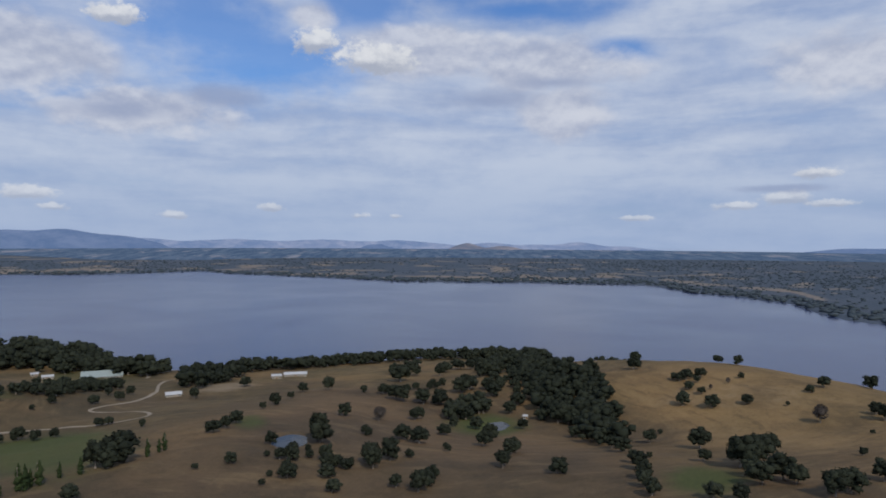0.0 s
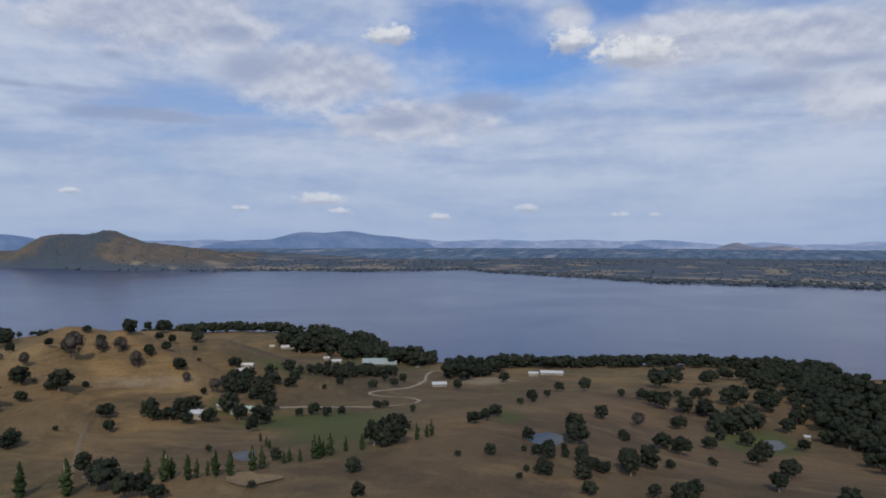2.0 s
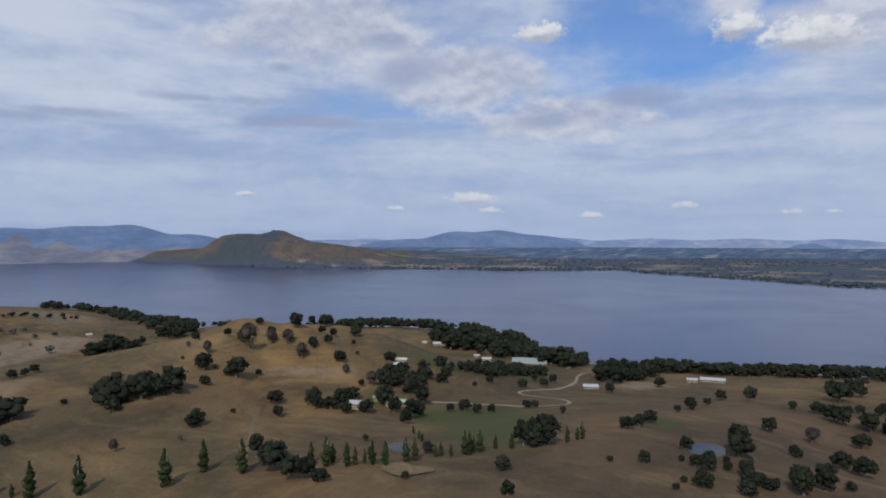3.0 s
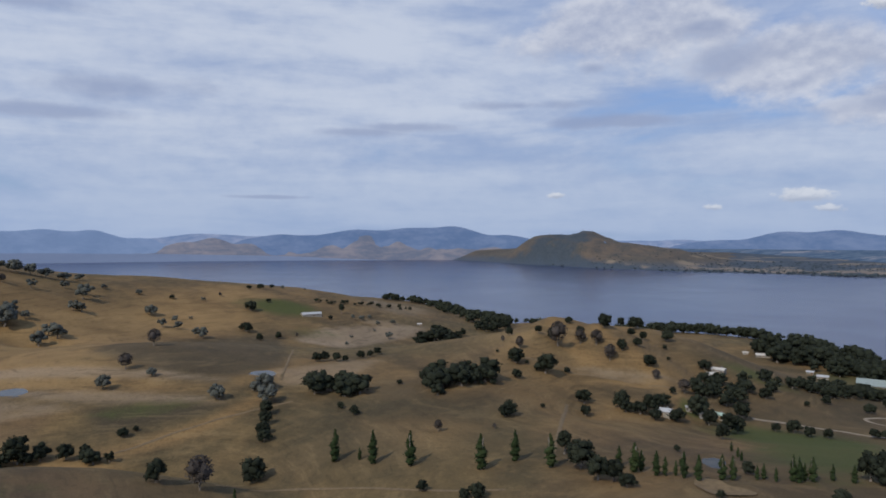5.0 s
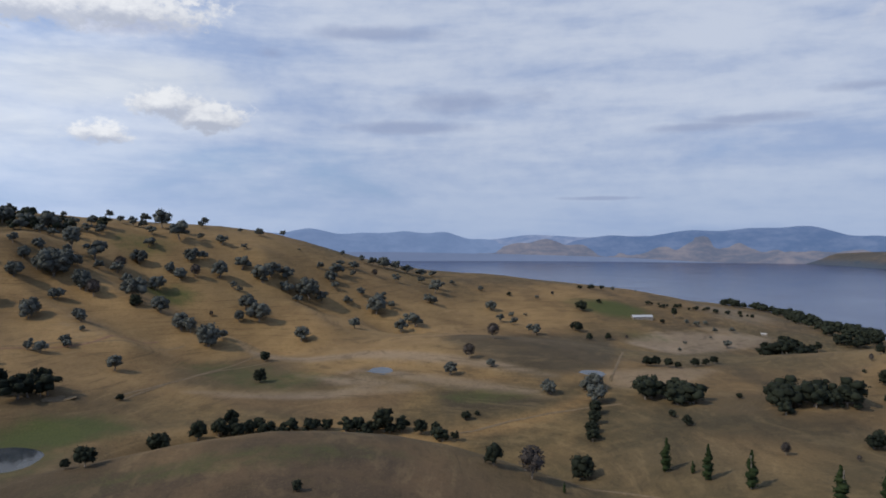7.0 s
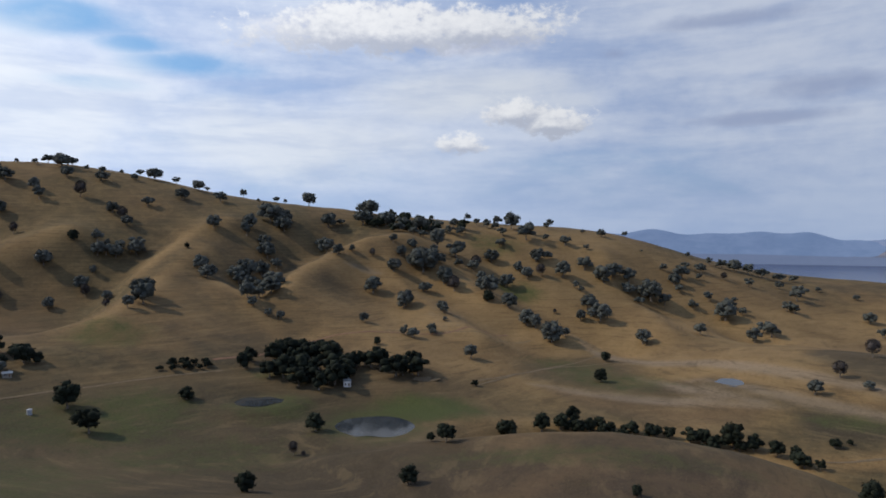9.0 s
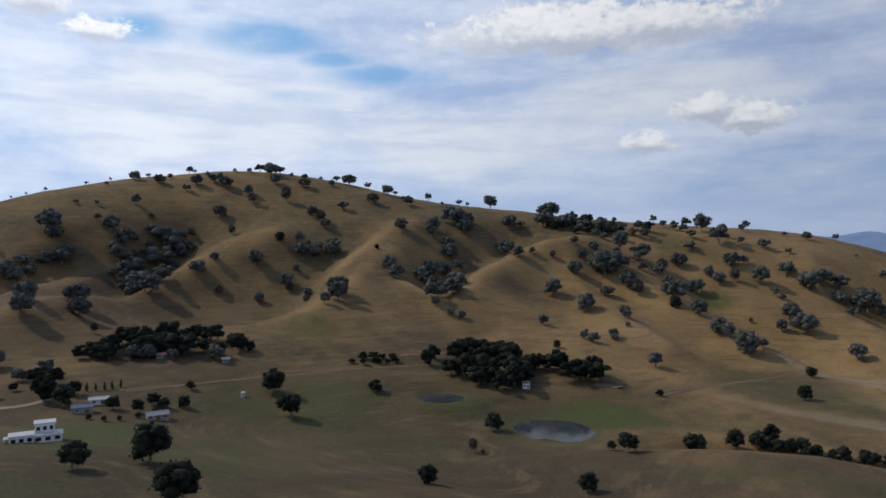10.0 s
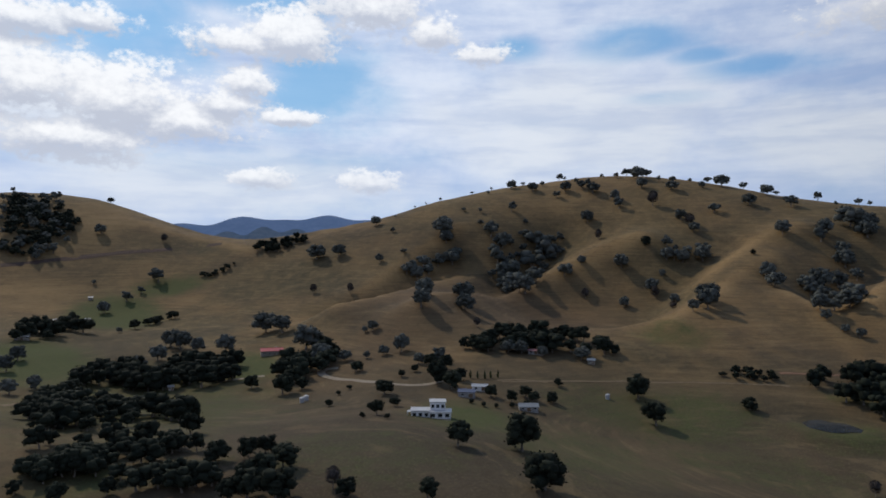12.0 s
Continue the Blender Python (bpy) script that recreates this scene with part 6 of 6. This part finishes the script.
def opening(kind, parent, cx, y, z0, wide, tall, out):
    """A window or door set in a wall that faces along y; out is -1 or 1."""
    d = 0.06 * out
    if kind == "door":
        ob = box_part("door", TIMBER, parent, cx - wide / 2, cx + wide / 2, min(y, y + d), max(y, y + d), z0, z0 + tall)
        box_part("door_frame", FRAME, ob, cx - wide / 2 - 0.1, cx + wide / 2 + 0.1, min(y, y + d * 0.6), max(y, y + d * 0.6), z0 - 0.02, z0 + tall + 0.1)
        return
    ob = box_part("window", FRAME, parent, cx - wide / 2, cx + wide / 2, min(y, y + d), max(y, y + d), z0, z0 + tall)
    box_part("pane", GLASS, ob, cx - wide / 2 + 0.08, cx + wide / 2 - 0.08, min(y, y + d * 1.5), max(y, y + d * 1.5), z0 + 0.08, z0 + tall - 0.08)
    box_part("sill", FRAME, ob, cx - wide / 2 - 0.08, cx + wide / 2 + 0.08, min(y, y + d * 3), max(y, y + d * 3), z0 - 0.1, z0)


def gabled(name, label, category, x, y, long_, ratio, wall, heading, wall_mat, roof_mat):
    """A plain gabled building with eaves, a door and windows on both long sides."""
    wide = max(2.4, long_ * ratio)
    top, drop = seat_on_ground(name, x, y, heading, long_ / 2)
    tagged(top, label, category)
    a, b, ridge = long_ / 2, wide / 2, wide * (0.20 if wide < 14 else 0.10)
    bm = bmesh.new()
    base = -drop - 0.4
    ring = [(-a, -b), (a, -b), (a, b), (-a, b)]
    low = [bm.verts.new((px, py, base)) for px, py in ring]
    high = [bm.verts.new((px, py, wall)) for px, py in ring]
    peak = [bm.verts.new((-a, 0, wall + ridge)), bm.verts.new((a, 0, wall + ridge))]
    for k in (0, 2):
        bm.faces.new((low[k], low[(k + 1) % 4], high[(k + 1) % 4], high[k]))
    bm.faces.new((low[1], low[2], high[2], peak[1], high[1]))
    bm.faces.new((low[3], low[0], high[0], peak[0], high[3]))
    bm.faces.new(low[::-1])
    part("wall", bm, wall_mat, top)
    over = 0.5
    bm = bmesh.new()
    slope = ridge / b
    sheet_ = [(-a - over, -b - over, wall - over * slope), (a + over, -b - over, wall - over * slope), (a + over, 0, wall + ridge), (-a - over, 0, wall + ridge)]
    for sign in (1, -1):
        under = [bm.verts.new((px, py * sign, pz + 0.04)) for px, py, pz in sheet_]
        upper = [bm.verts.new((px, py * sign, pz + 0.20)) for px, py, pz in sheet_]
        bm.faces.new(upper)
        bm.faces.new(under[::-1])
        for k in range(4):
            bm.faces.new((under[k], under[(k + 1) % 4], upper[(k + 1) % 4], upper[k]))
    bmesh.ops.recalc_face_normals(bm, faces=bm.faces)
    roof = part("roof", bm, roof_mat, top)
    box_part("ridge_cap", roof_mat, roof, -a - over, a + over, -0.18, 0.18, wall + ridge + 0.16, wall + ridge + 0.28)
    if category == "house":
        box_part("chimney", GREY_WALL, roof, a * 0.4 - 0.4, a * 0.4 + 0.4, b * 0.3 - 0.35, b * 0.3 + 0.35, wall, wall + ridge + 0.9)
    bays = max(2, int(long_ / 3.2))
    for side, out in ((-b, -1), (b, 1)):
        for k in range(bays):
            cx = -a + (k + 0.5) * long_ / bays
            if k == bays // 2:
                opening("door", top, cx, side, 0.1, 0.95 if category == "house" else min(2.4, long_ / bays * 0.7), 2.05, out)
            elif category == "house" or k % 2 == 0:
                opening("window", top, cx, side, 1.0, min(1.5, long_ / bays * 0.55), 1.2, out)


FARM_BUILDINGS = (
    ("long_shed", "long low shed with a bright white steel roof", "shed", -159, 743, 24.0, 0.35, 3.0, 12, CREAM_WALL, WHITE_STEEL),
    ("farm_shed", "small farm shed with a pale steel roof among trees", "shed", -175, 725, 10.0, 0.60, 3.4, 14, CREAM_WALL, WHITE_STEEL),
    ("farm_house", "farmhouse with a white steel roof under tall trees", "house", -301, 346, 10.1, 0.70, 3.4, 26, CREAM_WALL, WHITE_STEEL),
    ("garden_shed", "small pale garden shed beside green lawn", "shed", -301, 370, 4.1, 0.70, 3.0, 49, CREAM_WALL, WHITE_STEEL),
    ("garage", "grey-roofed garage beside dark trees", "shed", -292, 372, 4.0, 0.80, 3.0, 58, GREY_WALL, GREY_STEEL),
    ("green_roofed_house", "little house with a pale green steel roof", "house", -289, 385, 5.8, 0.70, 3.0, 7, CREAM_WALL, GREEN_STEEL),
    ("house", "single-storey house with a pale roof among trees", "house", -354, 470, 9.7, 0.60, 3.0, 17, CREAM_WALL, PALE_TILE),
    ("house", "single-storey house with a pale roof among trees", "house", -353, 459, 7.5, 0.70, 3.0, 53, CREAM_WALL, PALE_TILE),
    ("cottage", "small cream cottage with a pale roof", "house", -568, 808, 6.6, 0.70, 2.7, 35, CREAM_WALL, PALE_TILE),
    ("house", "single-storey house with a pale roof among trees", "house", -546, 812, 16.3, 0.60, 2.7, 44, CREAM_WALL, PALE_TILE),
    ("farm_shed", "small farm shed with a pale steel roof among trees", "shed", -427, 742, 11.4, 0.60, 3.0, 30, CREAM_WALL, WHITE_STEEL),
    ("farm_shed", "small farm shed with a pale steel roof among trees", "shed", -455, 765, 7.4, 0.70, 2.7, 31, CREAM_WALL, WHITE_STEEL),
    ("shade_house", "wide low shade house of grey-green netting", "shade house", -384, 774, 41.8, 0.90, 2.2, 26, GREY_WALL, NETTING),
    ("low_house", "low house with a whitish roof beside the drive", "house", -232, 592, 12.8, 0.60, 2.5, 26, CREAM_WALL, WHITE_STEEL),
    ("shore_house", "brown-roofed cream house near the lake shore", "house", -34, 835, 14.0, 0.70, 3.0, 2, CREAM_WALL, BROWN_TILE),
    ("hut", "tiny white hut at the edge of trees", "hut", 59, 484, 2.9, 0.80, 2.5, -7, CREAM_WALL, WHITE_STEEL),
    ("wood_house", "brown-roofed house half hidden in dark trees", "house", 93, 501, 9.5, 0.70, 2.5, 9, GREY_WALL, BROWN_TILE),
    ("field_shed", "long white field shed beside a green paddock", "shed", -959, 353, 28.7, 0.40, 3.0, 90, CREAM_WALL, WHITE_STEEL),
    ("cottage", "small cream cottage with a pale roof", "house", -928, 517, 7.0, 0.70, 2.7, 61, CREAM_WALL, PALE_TILE),
)
VALLEY_BUILDINGS = (
    ("hidden_house", "house with a white roof showing through dark trees", "house", -236, -443, 8.3, 0.70, 3.4, 152, CREAM_WALL, WHITE_STEEL),
    ("hidden_house", "house with a white roof showing through dark trees", "house", -394, -270, 5.5, 0.80, 3.6, 134, CREAM_WALL, WHITE_STEEL),
    ("pale_cottage", "pale-walled cottage at the edge of dark trees", "house", -382, -237, 4.5, 0.80, 3.6, 122, WHITE_WALL, GREY_STEEL),
    ("dark_shed", "weathered grey shed with a dark roof", "shed", -180, -330, 10.2, 0.60, 2.5, 161, GREY_WALL, GREY_STEEL),
    ("blue_shed", "dark blue-roofed shed behind the white house", "shed", -154, -354, 9.1, 0.60, 3.1, 152, GREY_WALL, BLUE_STEEL),
    ("white_shed", "narrow shed with a white roof among trees", "shed", -167, -365, 8.8, 0.50, 2.7, 155, WHITE_WALL, WHITE_STEEL),
    ("red_roofed_house", "long house with a bright red steel roof", "house", -69, -525, 15.9, 0.50, 3.1, 177, CREAM_WALL, RED_STEEL),
    ("carport", "small white-roofed carport beside the red-roofed house", "carport", -79, -510, 5.2, 0.70, 2.4, 171, GREY_WALL, WHITE_STEEL),
    ("white_cottage", "tall white cottage surrounded by dark trees", "house", -1, -478, 6.0, 0.90, 4.2, 210, WHITE_WALL, WHITE_STEEL),
    ("hut", "tiny white hut at the edge of trees", "hut", 1, -454, 3.0, 0.90, 2.5, -180, CREAM_WALL, WHITE_STEEL),
    ("timber_house", "house with orange-brown walls and a white roof", "house", 102, -719, 9.6, 0.70, 2.9, -172, ORANGE_WALL, WHITE_STEEL),
    ("valley_house", "dark-walled house with a white roof in the valley", "house", 79, -724, 13.2, 0.60, 2.9, -174, GREY_WALL, WHITE_STEEL),
    ("valley_shed", "low pale shed beside large trees", "shed", 108, -608, 10.2, 0.60, 2.5, -170, CREAM_WALL, PALE_TILE),
    ("low_shed", "long low shed with a dull grey roof", "shed", 29, -377, 14.0, 0.50, 2.5, -171, GREY_WALL, GREY_STEEL),
    ("hidden_house", "house with a white roof showing through dark trees", "house", -232, -447, 6.7, 0.70, 3.4, 153, CREAM_WALL, WHITE_STEEL),
    ("pink_shed", "low shed with a faded pinkish roof", "shed", -234, -419, 10.4, 0.40, 2.5, 156, GREY_WALL, PINK_STEEL),
    ("cottage", "small cream cottage with a pale roof", "house", -262, -393, 4.7, 0.70, 2.5, 146, CREAM_WALL, PALE_TILE),
    ("hut", "tiny white hut at the edge of trees", "hut", 82, -820, 4.1, 0.80, 2.5, -174, CREAM_WALL, WHITE_STEEL),
)
for row in FARM_BUILDINGS + VALLEY_BUILDINGS:
    gabled(*row)


def white_house(x, y, heading):
    """A white house of flat-roofed blocks with a taller block in the middle."""
    top, drop = seat_on_ground("white_house", x, y, heading, 9)
    tagged(top, "white modern house of flat-roofed blocks on a lawn", "house")
    base = -drop - 0.4
    for name, x0, x1, y0, y1, z1 in (("wing", -9.6, -1.0, -3.6, 3.0, 3.4), ("wing", -1.0, 9.2, -4.8, 2.2, 3.0), ("tower", -0.6, 6.6, -0.8, 5.2, 7.0)):
        body = box_part(name, WHITE_WALL, top, x0, x1, y0, y1, base, z1)
        box_part("flat_roof", WHITE_STEEL, body, x0 - 0.45, x1 + 0.45, y0 - 0.45, y1 + 0.45, z1, z1 + 0.25)
        for k in range(3):
            cx = x0 + (k + 0.5) * (x1 - x0) / 3
            z0 = 0.8 if name == "wing" else 4.2
            opening("window", body, cx, y0, z0, (x1 - x0) / 3 * 0.62, 1.7, -1)
    box_part("porch_roof", WHITE_STEEL, top, -11.6, -9.6, -3.0, 1.0, 2.6, 2.8)
    for py in (-2.8, 0.8):
        box_part("porch_post", WHITE_WALL, top, -11.5, -11.3, py - 0.1, py + 0.1, base, 2.6)
    opening("door", top, -0.2, -4.8, 0.1, 1.0, 2.1, -1)
    box_part("terrace", GRAVEL, top, -6.0, 9.0, -8.0, -4.8, base, 0.12, label="pale paved terrace")


def round_store(name, label, category, group, x, y, wide, tall, seed):
    """A round tank or silo with a low cone lid."""
    top, drop = seat_on_ground(name, x, y, seed * 40, wide / 2)
    tagged(top, label, category, group)
    bm = bmesh.new()
    bmesh.ops.create_cone(bm, cap_ends=True, segments=20, radius1=wide / 2, radius2=wide / 2, depth=tall + drop + 0.3,
                          matrix=Matrix.Translation((0, 0, (tall - drop - 0.3) / 2)))
    part("body", bm, WHITE_STEEL, top)
    bm = bmesh.new()
    bmesh.ops.create_cone(bm, cap_ends=True, segments=20, radius1=wide / 2 + 0.08, radius2=0.15, depth=wide * 0.2,
                          matrix=Matrix.Translation((0, 0, tall + wide * 0.1)))
    part("lid", bm, WHITE_STEEL, top)


round_store("silo", "slim white silo among shore trees", "silo", "silos", -545, 960, 2.6, 12.0, 0)
round_store("silo", "slim white silo among shore trees", "silo", "silos", -536, 956, 2.6, 12.0, 1)
white_house(-116, -309, 159)
round_store("water_tank", "white round water tank standing on dry grass", "water tank", "water tanks", -66, -378, 2.6, 2.6, 2)
round_store("water_tank", "white round water tank standing on dry grass", "water tank", "water tanks", -69, -382, 2.6, 2.6, 3)
round_store("water_tank", "white round water tank standing on dry grass", "water tank", "water tanks", -241, -344, 2.6, 2.6, 4)
